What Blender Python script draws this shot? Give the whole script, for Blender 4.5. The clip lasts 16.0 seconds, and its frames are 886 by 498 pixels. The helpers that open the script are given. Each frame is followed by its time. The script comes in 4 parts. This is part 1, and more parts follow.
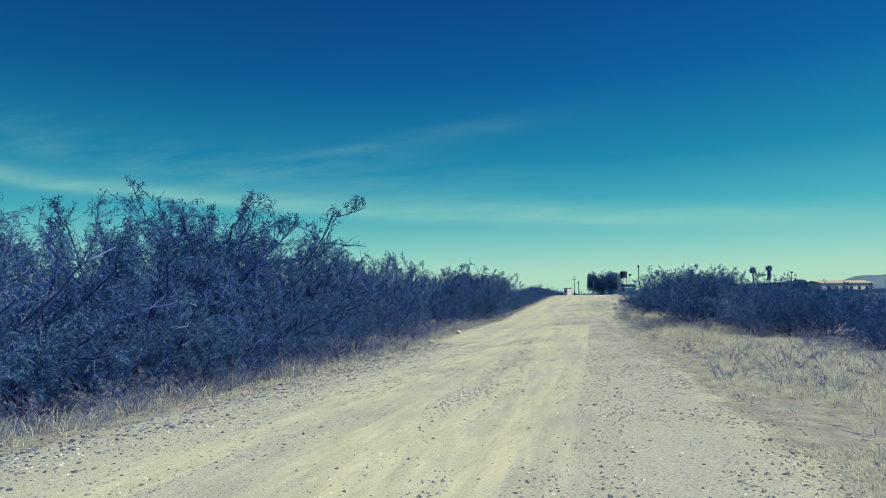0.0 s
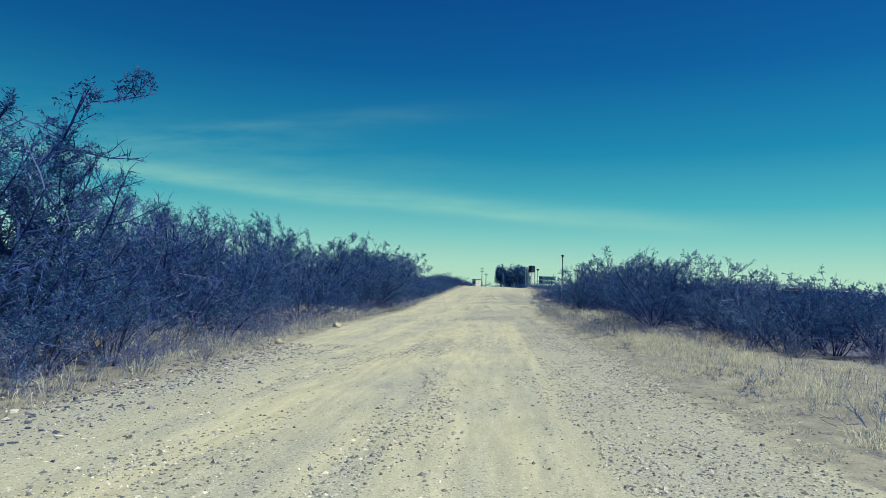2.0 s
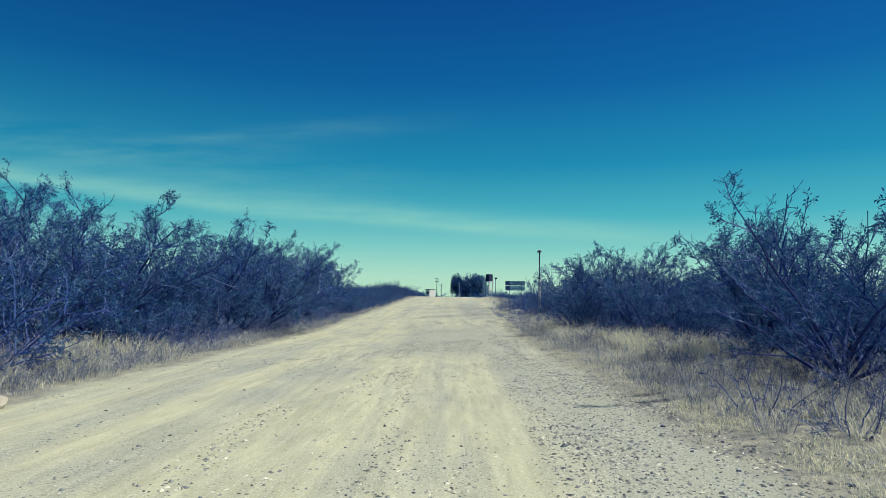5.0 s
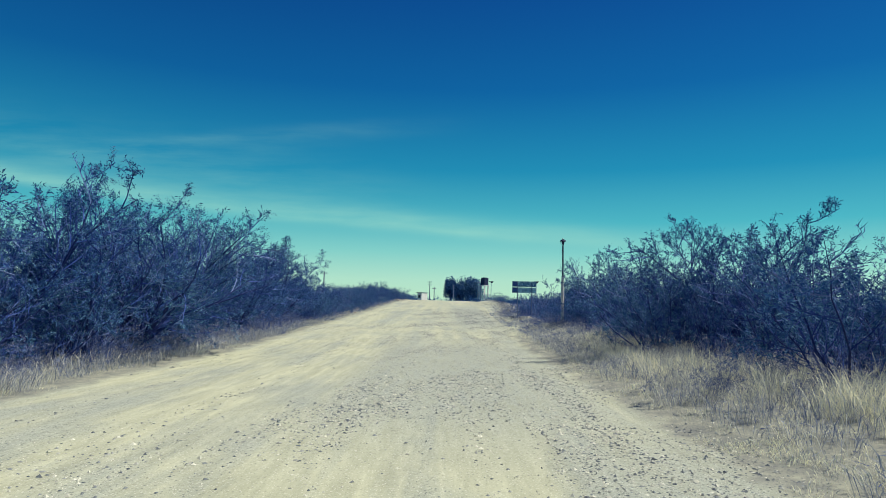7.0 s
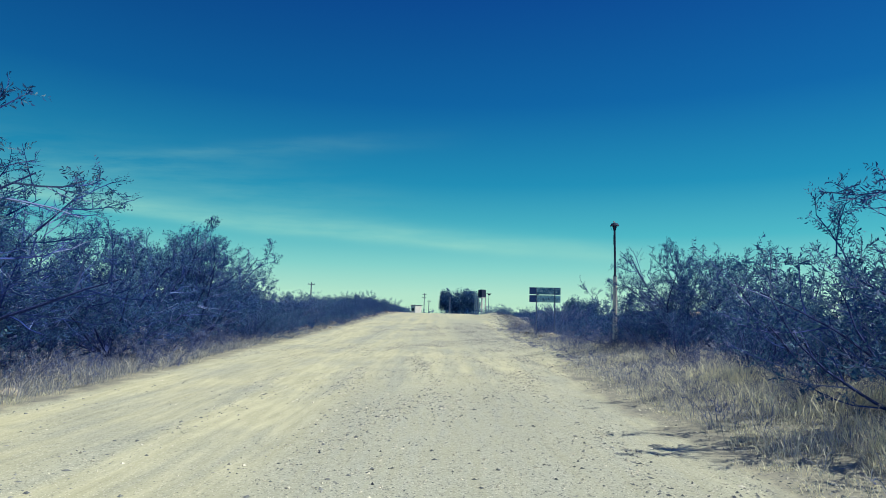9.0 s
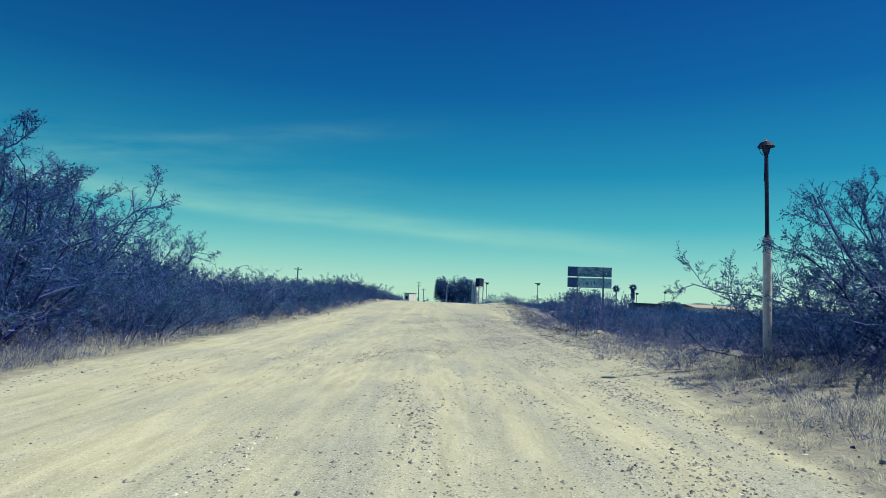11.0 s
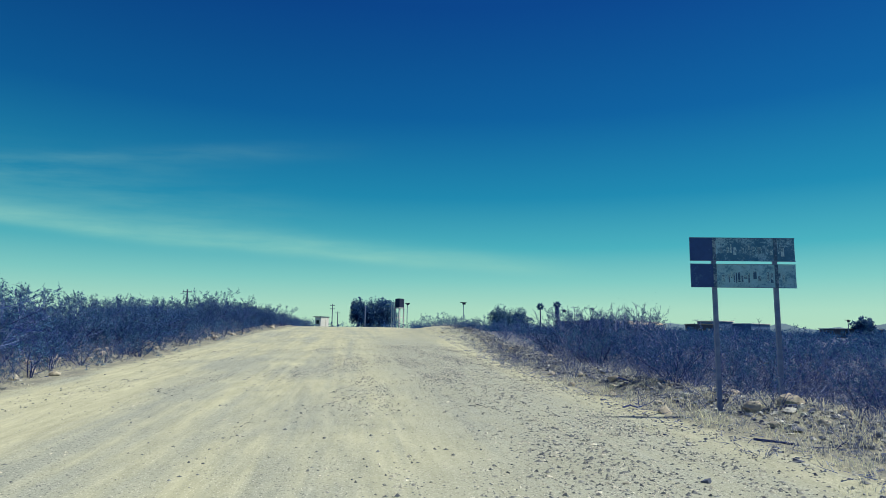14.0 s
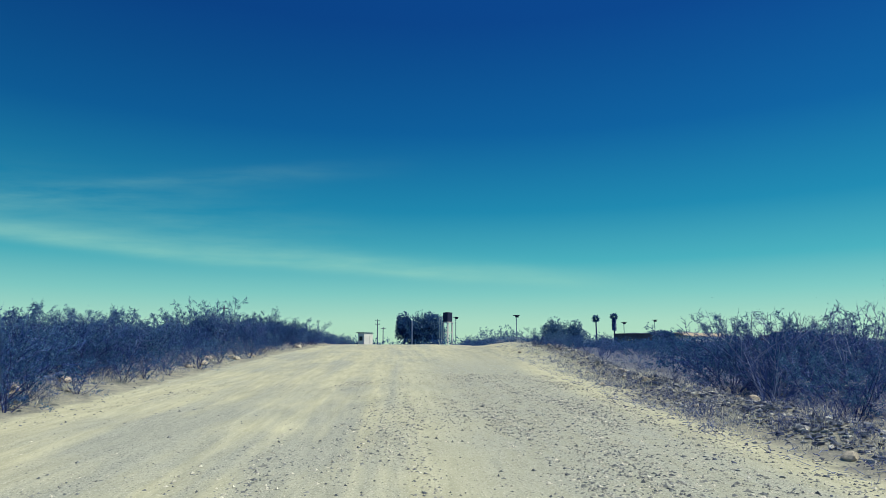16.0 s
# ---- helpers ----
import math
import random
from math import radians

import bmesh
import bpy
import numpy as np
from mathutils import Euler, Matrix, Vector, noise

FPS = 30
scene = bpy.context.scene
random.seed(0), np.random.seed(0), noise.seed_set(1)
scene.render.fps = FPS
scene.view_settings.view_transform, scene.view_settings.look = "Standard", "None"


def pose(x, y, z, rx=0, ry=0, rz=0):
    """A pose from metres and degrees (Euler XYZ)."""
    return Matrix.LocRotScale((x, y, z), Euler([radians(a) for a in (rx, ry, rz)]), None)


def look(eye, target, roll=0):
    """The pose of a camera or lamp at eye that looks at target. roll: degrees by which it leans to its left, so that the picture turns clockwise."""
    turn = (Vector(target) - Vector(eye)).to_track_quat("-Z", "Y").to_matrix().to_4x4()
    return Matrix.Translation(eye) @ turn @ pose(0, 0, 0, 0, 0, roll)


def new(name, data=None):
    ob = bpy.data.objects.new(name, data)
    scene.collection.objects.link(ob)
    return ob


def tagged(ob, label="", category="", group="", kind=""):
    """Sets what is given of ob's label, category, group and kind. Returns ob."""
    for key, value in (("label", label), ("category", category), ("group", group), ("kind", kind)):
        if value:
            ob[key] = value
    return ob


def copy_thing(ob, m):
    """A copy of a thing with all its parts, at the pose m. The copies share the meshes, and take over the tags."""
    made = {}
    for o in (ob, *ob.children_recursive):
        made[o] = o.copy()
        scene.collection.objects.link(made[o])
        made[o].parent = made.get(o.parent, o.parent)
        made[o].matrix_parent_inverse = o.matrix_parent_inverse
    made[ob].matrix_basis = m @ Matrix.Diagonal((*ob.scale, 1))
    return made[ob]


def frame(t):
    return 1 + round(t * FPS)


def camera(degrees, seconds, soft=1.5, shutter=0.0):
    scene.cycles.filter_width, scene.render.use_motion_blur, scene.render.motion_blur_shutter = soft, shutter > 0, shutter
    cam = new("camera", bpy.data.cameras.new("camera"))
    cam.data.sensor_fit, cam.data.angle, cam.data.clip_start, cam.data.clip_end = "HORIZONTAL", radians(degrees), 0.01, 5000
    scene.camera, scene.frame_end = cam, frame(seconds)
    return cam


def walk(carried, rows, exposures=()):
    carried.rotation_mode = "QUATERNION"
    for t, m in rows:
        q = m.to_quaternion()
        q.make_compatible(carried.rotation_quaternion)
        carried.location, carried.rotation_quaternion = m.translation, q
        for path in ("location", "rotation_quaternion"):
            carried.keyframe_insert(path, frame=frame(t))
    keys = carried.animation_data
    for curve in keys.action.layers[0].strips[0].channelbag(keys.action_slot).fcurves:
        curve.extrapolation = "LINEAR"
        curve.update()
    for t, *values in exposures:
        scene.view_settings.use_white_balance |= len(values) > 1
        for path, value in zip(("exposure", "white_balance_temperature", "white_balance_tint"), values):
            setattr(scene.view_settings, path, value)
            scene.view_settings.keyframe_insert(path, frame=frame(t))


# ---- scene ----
cam = camera(71.0, 16.0, soft=0.7)
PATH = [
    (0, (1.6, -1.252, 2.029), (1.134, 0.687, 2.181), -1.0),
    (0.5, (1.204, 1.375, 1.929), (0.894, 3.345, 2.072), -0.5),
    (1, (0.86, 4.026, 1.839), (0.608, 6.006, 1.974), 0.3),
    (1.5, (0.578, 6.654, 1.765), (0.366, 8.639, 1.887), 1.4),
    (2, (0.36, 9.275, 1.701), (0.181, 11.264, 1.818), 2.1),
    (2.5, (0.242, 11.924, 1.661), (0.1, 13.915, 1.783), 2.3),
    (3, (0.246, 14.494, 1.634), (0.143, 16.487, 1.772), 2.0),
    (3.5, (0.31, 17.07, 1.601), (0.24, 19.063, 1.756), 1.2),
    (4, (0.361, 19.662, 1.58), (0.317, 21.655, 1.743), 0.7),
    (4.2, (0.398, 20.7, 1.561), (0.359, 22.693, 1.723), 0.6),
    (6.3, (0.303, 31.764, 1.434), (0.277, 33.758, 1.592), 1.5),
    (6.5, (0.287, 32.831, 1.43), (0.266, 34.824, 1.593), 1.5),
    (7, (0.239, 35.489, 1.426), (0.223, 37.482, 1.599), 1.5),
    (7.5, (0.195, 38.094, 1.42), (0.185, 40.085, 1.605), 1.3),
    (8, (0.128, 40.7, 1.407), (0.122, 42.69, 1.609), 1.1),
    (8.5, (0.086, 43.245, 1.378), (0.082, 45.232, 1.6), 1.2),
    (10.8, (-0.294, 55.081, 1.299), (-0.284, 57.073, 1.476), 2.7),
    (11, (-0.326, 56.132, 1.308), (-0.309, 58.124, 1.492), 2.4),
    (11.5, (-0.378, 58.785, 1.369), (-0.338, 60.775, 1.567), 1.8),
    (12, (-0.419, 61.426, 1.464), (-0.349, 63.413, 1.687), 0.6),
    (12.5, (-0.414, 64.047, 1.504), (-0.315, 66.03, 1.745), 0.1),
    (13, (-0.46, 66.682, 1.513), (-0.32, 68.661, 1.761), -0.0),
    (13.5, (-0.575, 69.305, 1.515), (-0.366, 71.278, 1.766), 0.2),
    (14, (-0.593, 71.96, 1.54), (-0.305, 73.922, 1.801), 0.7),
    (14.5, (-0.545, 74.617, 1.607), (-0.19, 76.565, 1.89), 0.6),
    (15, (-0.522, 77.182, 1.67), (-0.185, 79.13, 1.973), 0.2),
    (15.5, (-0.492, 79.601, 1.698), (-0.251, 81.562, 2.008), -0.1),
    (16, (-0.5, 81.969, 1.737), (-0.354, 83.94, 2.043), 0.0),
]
EXPOSURE = [(0.0, 0.0), (4.0, 0.03), (6.5, 0.10), (8.5, 0.15), (11.0, 0.08), (13.5, 0.0), (16.0, 0.0)]   # seconds, stops
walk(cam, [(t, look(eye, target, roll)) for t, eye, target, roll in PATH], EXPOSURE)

# ---- light ----
SUN_AZ, SUN_EL = radians(94), radians(57)      # azimuth to the right of the track, height
sun_data = bpy.data.lights.new("sun", "SUN")
sun_data.energy, sun_data.angle, sun_data.color = 4.5, radians(0.53), (1.0, 0.97, 0.78)
sun_ob = new("sun", sun_data)
sun_dir = Vector((math.sin(SUN_AZ) * math.cos(SUN_EL), math.cos(SUN_AZ) * math.cos(SUN_EL), math.sin(SUN_EL)))
sun_ob.matrix_world = look(sun_dir * 400, (0, 0, 0))

SKY = [  # sine of the height above the horizon, colour
    (0.00, (0.52, 0.77, 0.54)), (0.035, (0.45, 0.75, 0.56)), (0.08, (0.24, 0.63, 0.55)), (0.13, (0.075, 0.46, 0.51)), (0.21, (0.014, 0.27, 0.44)),
    (0.33, (0.003, 0.125, 0.36)), (0.48, (0.002, 0.06, 0.285)), (1.0, (0.004, 0.055, 0.36)),
]


class Nodes:
    """Short hand for a node tree."""

    def __init__(self, tree):
        self.tree = tree
        tree.nodes.clear()

    def add(self, kind):
        return self.tree.nodes.new(kind)

    def link(self, a, b):
        self.tree.links.new(a, b)

    def put(self, socket, v):
        if isinstance(v, bpy.types.NodeSocket):
            self.link(v, socket)
        else:
            socket.default_value = v

    def math(self, op, a, b=0.0, c=0.0, clamp=False):
        n = self.add("ShaderNodeMath")
        n.operation, n.use_clamp = op, clamp
        for s, v in zip(n.inputs, (a, b, c)):
            self.put(s, v)
        return n.outputs[0]

    def mix(self, f, a, b, blend="MIX"):
        n = self.add("ShaderNodeMix")
        n.data_type, n.blend_type = "RGBA", blend
        self.put(n.inputs[0], f)
        for s, v in ((n.inputs[6], a), (n.inputs[7], b)):
            self.put(s, v if isinstance(v, bpy.types.NodeSocket) else (*v, 1))
        return n.outputs[2]

    def ramp(self, f, stops, interp="LINEAR"):
        n = self.add("ShaderNodeValToRGB")
        n.color_ramp.interpolation = interp
        els = n.color_ramp.elements
        while len(els) < len(stops):
            els.new(0.5)
        for e, (p, c) in zip(els, stops):
            e.position, e.color = p, (*c, 1) if isinstance(c, tuple) else (c, c, c, 1)
        self.put(n.inputs[0], f)
        return n.outputs[0]

    def noise(self, vec, scale, detail=4.0, rough=0.6, out=0):
        n = self.add("ShaderNodeTexNoise")
        n.inputs["Scale"].default_value, n.inputs["Detail"].default_value, n.inputs["Roughness"].default_value = scale, detail, rough
        if vec is not None:
            self.link(vec, n.inputs["Vector"])
        return n.outputs[out]

    def scaled(self, vec, s):
        n = self.add("ShaderNodeMapping")
        n.inputs["Scale"].default_value = s
        self.link(vec, n.inputs["Vector"])
        return n.outputs[0]


def make_world():
    w = bpy.data.worlds.new("desert_sky")
    scene.world = w
    w.use_nodes = True
    k = Nodes(w.node_tree)
    co = k.add("ShaderNodeTexCoord").outputs["Generated"]
    sep = k.add("ShaderNodeSeparateXYZ")
    k.link(co, sep.inputs[0])
    x, y, z = sep.outputs
    sky = k.add("ShaderNodeTexSky")
    sky.sky_type, sky.sun_disc, sky.sun_elevation, sky.sun_rotation = "NISHITA", False, SUN_EL, SUN_AZ
    sky.air_density, sky.dust_density = 1.0, 0.3
    faint = k.mix(1.0, sky.outputs[0], (0.012, 0.06, 0.10), "MULTIPLY")
    deep = k.ramp(k.math("MAXIMUM", z, 0.0), SKY)
    away = k.math("ADD", k.math("MULTIPLY", x, 0.927 * 0.22), k.math("MULTIPLY_ADD", y, 0.375 * 0.22, 0.76))
    high = k.math("MULTIPLY", k.math("MAXIMUM", z, 0.0), 2.4, clamp=True)
    deep = k.mix(high, deep, k.mix(1.0, deep, away, "MULTIPLY"))
    base = k.mix(0.88, faint, deep)
    # thin cirrus: one long streak and a fainter wisp over it, on the plane ahead
    yy = k.math("MAXIMUM", y, 0.05)
    u, v = k.math("DIVIDE", x, yy), k.math("DIVIDE", z, yy)
    flat = k.add("ShaderNodeCombineXYZ")
    k.link(u, flat.inputs[0]), k.link(v, flat.inputs[1])
    fine = k.noise(k.scaled(flat.outputs[0], (5, 34, 1)), 1.0, 5, 0.6)
    warp = k.noise(k.scaled(flat.outputs[0], (3, 6, 1)), 1.0, 3, 0.5)

    def streak(a, b, c, up, down, left, right):
        line = k.math("ADD", k.math("MULTIPLY_ADD", u, b, a), k.math("MULTIPLY", k.math("MULTIPLY", u, u), c))
        off = k.math("ADD", k.math("SUBTRACT", v, line), k.math("MULTIPLY_ADD", warp, 0.03, -0.015))
        over = k.math("DIVIDE", k.math("MAXIMUM", off, 0.0), up)
        under = k.math("DIVIDE", k.math("MINIMUM", off, 0.0), down)
        d = k.math("ADD", k.math("MULTIPLY", over, over), k.math("MULTIPLY", under, under))
        bell = k.math("POWER", 2.718, k.math("MULTIPLY", d, -1.0))
        end = k.add("ShaderNodeMapRange")
        end.interpolation_type = "SMOOTHSTEP"
        k.put(end.inputs[0], u)
        end.inputs[1].default_value, end.inputs[2].default_value = right, right - 0.35
        start = k.add("ShaderNodeMapRange")
        start.interpolation_type = "SMOOTHSTEP"
        k.put(start.inputs[0], u)
        start.inputs[1].default_value, start.inputs[2].default_value = left, left + 0.25
        return k.math("MULTIPLY", bell, k.math("MULTIPLY", end.outputs[0], start.outputs[0]))

    main = k.math("MULTIPLY", streak(0.118, -0.062, 0.05, 0.021, 0.011, -2.2, 0.45), k.math("MULTIPLY_ADD", fine, 0.75, 0.04))
    haze = k.math("MULTIPLY", streak(0.150, -0.10, 0.05, 0.05, 0.03, -1.6, 0.05), k.math("MULTIPLY_ADD", fine, 0.35, -0.12, clamp=True))
    wisp = k.math("MULTIPLY", streak(0.298, 0.11, 0.0, 0.012, 0.02, -0.8, 0.08), k.math("MULTIPLY_ADD", fine, 0.26, -0.07, clamp=True))
    amount = k.math("ADD", main, k.math("ADD", haze, wisp), clamp=True)
    col = k.mix(amount, base, (0.34, 0.68, 0.55))
    bg = k.add("ShaderNodeBackground")
    k.link(col, bg.inputs[0])
    bg.inputs[1].default_value = 1.0
    k.link(bg.outputs[0], k.add("ShaderNodeOutputWorld").inputs[0])


make_world()


# ---- materials ----
def material(name):
    m = bpy.data.materials.new(name)
    m.use_nodes = True
    k = Nodes(m.node_tree)
    out = k.add("ShaderNodeOutputMaterial")
    b = k.add("ShaderNodeBsdfPrincipled")
    k.link(b.outputs[0], out.inputs[0])
    return m, k, b, out


def bumped(k, b, height, strength, distance):
    n = k.add("ShaderNodeBump")
    n.inputs["Strength"].default_value, n.inputs["Distance"].default_value = strength, distance
    k.put(n.inputs["Height"], height)
    k.link(n.outputs[0], b.inputs["Normal"])


def plain(name, c1, c2, scale=3.0, rough=0.8, metal=0.0, bump=0.2, size=0.01, detail=6.0, stretch=(1, 1, 1)):
    """A surface of two shades, mottled at two scales, with fine relief."""
    m, k, b, _ = material(name)
    co = k.scaled(k.add("ShaderNodeTexCoord").outputs["Object"], stretch)
    f = k.math("MULTIPLY_ADD", k.noise(co, scale, detail), 1.7, -0.35, clamp=True)
    g = k.noise(co, scale * 9, 3)
    col = k.mix(f, c1, c2)
    col = k.mix(0.35, col, k.ramp(g, [(0.25, 0.35), (0.75, 1.0)]), "MULTIPLY")
    k.link(col, b.inputs["Base Color"])
    b.inputs["Roughness"].default_value, b.inputs["Metallic"].default_value = rough, metal
    b.inputs["Specular IOR Level"].default_value = 0.25
    bumped(k, b, g, bump, size)
    return m


def island_mat(name, stops, rough=0.8, spec=0.2, translucent=0.0, by_object=0.0):
    """Every loose piece of a mesh takes its own shade out of stops."""
    m, k, b, out = material(name)
    r = k.add("ShaderNodeNewGeometry").outputs["Random Per Island"]
    if by_object:
        o = k.add("ShaderNodeObjectInfo").outputs["Random"]
        r = k.math("ADD", k.math("MULTIPLY", r, 1 - by_object), k.math("MULTIPLY", o, by_object))
    col = k.ramp(r, stops)
    k.link(col, b.inputs["Base Color"])
    b.inputs["Roughness"].default_value, b.inputs["Specular IOR Level"].default_value = rough, spec
    if translucent:
        tr = k.add("ShaderNodeBsdfTranslucent")
        k.link(col, tr.inputs[0])
        mx = k.add("ShaderNodeMixShader")
        mx.inputs[0].default_value = translucent
        k.link(b.outputs[0], mx.inputs[1]), k.link(tr.outputs[0], mx.inputs[2]), k.link(mx.outputs[0], out.inputs[0])
    return m


def ground_material():
    m, k, b, _ = material("pale_dirt_and_gravel")
    pos = k.add("ShaderNodeNewGeometry").outputs["Position"]
    masks = []
    for name in ("verge", "scrub", "loose"):
        n = k.add("ShaderNodeAttribute")
        n.attribute_name = name
        masks.append(n.outputs["Fac"])
    verge, scrub, loose = masks
    long_way = k.scaled(pos, (1.0, 0.035, 1.0))
    lanes = k.noise(long_way, 1.15, 6, 0.62)             # bands drawn out along the track
    scuff = k.noise(k.scaled(pos, (1.0, 0.12, 1.0)), 6.0, 5, 0.65)
    patch = k.noise(pos, 0.35, 5, 0.6)
    grit = k.noise(pos, 26, 5, 0.75)

    def pebbles(scale, lo, hi):
        vor = k.add("ShaderNodeTexVoronoi")
        vor.inputs["Scale"].default_value = scale
        k.link(pos, vor.inputs["Vector"])
        return k.math("MULTIPLY", k.ramp(vor.outputs["Distance"], [(0.14, 1.0), (0.36, 0.0)]), k.ramp(vor.outputs["Color"], [(lo, 0.0), (hi, 1.0)]))

    pebble, small, pale = pebbles(26, 0.47, 0.54), pebbles(58, 0.42, 0.52), pebbles(41, 0.46, 0.54)
    stony = k.math("ADD", k.math("MULTIPLY", lanes, 1.0), k.math("MULTIPLY_ADD", patch, 0.6, -0.62), clamp=True)
    stony = k.ramp(stony, [(0.10, 0.0), (0.34, 1.0)])
    stony = k.math("MAXIMUM", k.math("MULTIPLY", stony, 0.75), k.math("MULTIPLY", loose, k.ramp(scuff, [(0.3, 0.35), (0.65, 0.9)])))
    fine = k.mix(k.math("MULTIPLY_ADD", scuff, 2.2, -0.6, clamp=True), (0.39, 0.385, 0.265), (0.64, 0.625, 0.43))
    grey = k.mix(k.math("MULTIPLY_ADD", grit, 2.4, -0.7, clamp=True), (0.12, 0.155, 0.19), (0.41, 0.45, 0.44))
    road = k.mix(k.math("MULTIPLY_ADD", stony, 0.6, 0.14), fine, grey)
    road = k.mix(k.math("MULTIPLY", pebble, k.math("MULTIPLY_ADD", stony, 0.8, 0.3)), road, (0.09, 0.10, 0.125))
    road = k.mix(k.math("MULTIPLY", small, k.math("MULTIPLY_ADD", stony, 0.65, 0.33)), road, (0.10, 0.11, 0.13))
    road = k.mix(k.math("MULTIPLY", pale, 0.7), road, (0.78, 0.77, 0.68))
    soil = k.mix(k.math("MULTIPLY_ADD", k.noise(pos, 2.3, 8, 0.72), 2.0, -0.5, clamp=True), (0.135, 0.145, 0.16), (0.46, 0.45, 0.34))
    soil = k.mix(k.ramp(grit, [(0.50, 0.0), (0.70, 0.8)]), soil, (0.13, 0.135, 0.15))
    soil = k.mix(k.math("MULTIPLY", pebble, 0.8), soil, (0.10, 0.115, 0.15))
    edge = k.math("ADD", verge, k.math("MULTIPLY_ADD", k.noise(pos, 1.1, 5, 0.65), 1.1, -0.55))
    col = k.mix(k.ramp(edge, [(0.35, 0.0), (0.65, 1.0)]), road, soil)
    # dark brush tone: scrub cover on the flats, painted shade under the thickets
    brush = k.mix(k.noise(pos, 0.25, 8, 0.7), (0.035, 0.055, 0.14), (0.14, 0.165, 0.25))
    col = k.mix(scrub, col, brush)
    k.link(col, b.inputs["Base Color"])
    b.inputs["Roughness"].default_value, b.inputs["Specular IOR Level"].default_value = 0.95, 0.1
    h = k.math("ADD", k.math("MULTIPLY", k.noise(pos, 5, 8, 0.72), 0.6), k.math("MULTIPLY", k.math("ADD", pebble, small), k.math("MULTIPLY_ADD", stony, 0.4, 0.05)))
    bumped(k, b, h, 0.55, 0.022)
    return m


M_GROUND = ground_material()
M_STONE = island_mat("road_stone", [(0.0, (0.10, 0.115, 0.14)), (0.45, (0.26, 0.28, 0.29)), (0.75, (0.48, 0.47, 0.40)), (1.0, (0.78, 0.76, 0.65))], 0.9)
M_ROCK = plain("pale_rock", (0.40, 0.36, 0.30), (0.66, 0.60, 0.50), 4, 0.9, bump=0.6, size=0.02)
M_RUBBLE = island_mat("verge_rubble", [(0.0, (0.05, 0.07, 0.15)), (0.55, (0.19, 0.215, 0.27)), (0.85, (0.42, 0.43, 0.43)), (1.0, (0.68, 0.67, 0.60))], 0.9)
M_BARK = plain("mesquite_bark", (0.014, 0.030, 0.15), (0.05, 0.085, 0.28), 14, 0.9, bump=0.8, size=0.01, stretch=(1, 1, 0.3))
M_TWIG = island_mat("slate_twig", [(0.0, (0.010, 0.034, 0.22)), (0.6, (0.040, 0.090, 0.34)), (1.0, (0.23, 0.31, 0.55))], 0.6, by_object=0.2)
M_BARE = island_mat("bleached_twig", [(0.0, (0.018, 0.045, 0.24)), (0.6, (0.075, 0.13, 0.37)), (1.0, (0.42, 0.48, 0.62))], 0.65, by_object=0.2)
M_LEAF = island_mat("slate_green_leaf", [(0.0, (0.012, 0.055, 0.22)), (0.55, (0.040, 0.13, 0.30)), (1.0, (0.17, 0.35, 0.43))], 0.55, 0.15, 0.38, 0.3)
M_GREYLEAF = island_mat("grey_leaf", [(0.0, (0.06, 0.095, 0.25)), (0.55, (0.18, 0.22, 0.34)), (1.0, (0.52, 0.54, 0.53))], 0.7, 0.2, 0.25, 0.3)
M_STRAW = island_mat("dry_straw", [(0.0, (0.30, 0.34, 0.42)), (0.35, (0.70, 0.70, 0.58)), (1.0, (1.0, 0.96, 0.72))], 0.7, 0.2, 0.5)
M_WEED = island_mat("grey_dry_weed", [(0.0, (0.12, 0.16, 0.30)), (0.5, (0.36, 0.39, 0.45)), (1.0, (0.86, 0.83, 0.70))], 0.7, 0.2, 0.35)


# ---- terrain ----
def smooth_table(ys, zs, width=9):
    grid = np.arange(-60, 420, 1.0)
    z = np.interp(grid, ys, zs)
    pad = np.pad(z, width, mode="edge")
    return grid, np.convolve(pad, np.ones(2 * width + 1) / (2 * width + 1), "valid")


ROAD_Z = smooth_table([-40, -1, 12, 32, 55, 62, 82, 95, 110, 128, 150, 180, 260, 400], [0.8, 0.45, 0.16, -0.07, -0.2, -0.05, 0.2, 0.55, 1.1, 1.85, 1.5, 1.2, 1.3, 1.3], 4)
RIGHT_Z = smooth_table([-40, 0, 60, 68, 85, 96, 125, 160, 260, 400], [0.3, 0.1, 0.2, 0.35, 0.1, 0.3, 0.75, 0.75, 0.85, 0.85], 5)
LEFT_Z = smooth_table([-40, 0, 20, 60, 80, 108, 130, 180, 400], [0.3, 0.1, -0.1, -0.2, 0.25, 1.45, 2.0, 1.4, 1.3], 5)
LEFT_X = smooth_table([-40, 20, 35, 60, 80, 110, 130, 250], [-5.3, -4.8, -5.9, -6.2, -7.0, -6.6, -4.9, -4.6], 5)
RIDGE_X = smooth_table([60, 78, 86, 90, 98, 110, 125], [6.6, 6.6, 6.0, 6.1, 7.0, 7.3, 7.4], 2)
RIGHT_X = smooth_table([-40, 10, 30, 60, 85, 100, 128, 250], [3.6, 3.5, 3.0, 3.1, 3.2, 3.6, 3.5, 3.4], 5)


def table(tab, y):
    return np.interp(y, tab[0], tab[1])


def step(a, b, x):
    t = np.clip((x - a) / (b - a), 0, 1)
    return t * t * (3 - 2 * t)


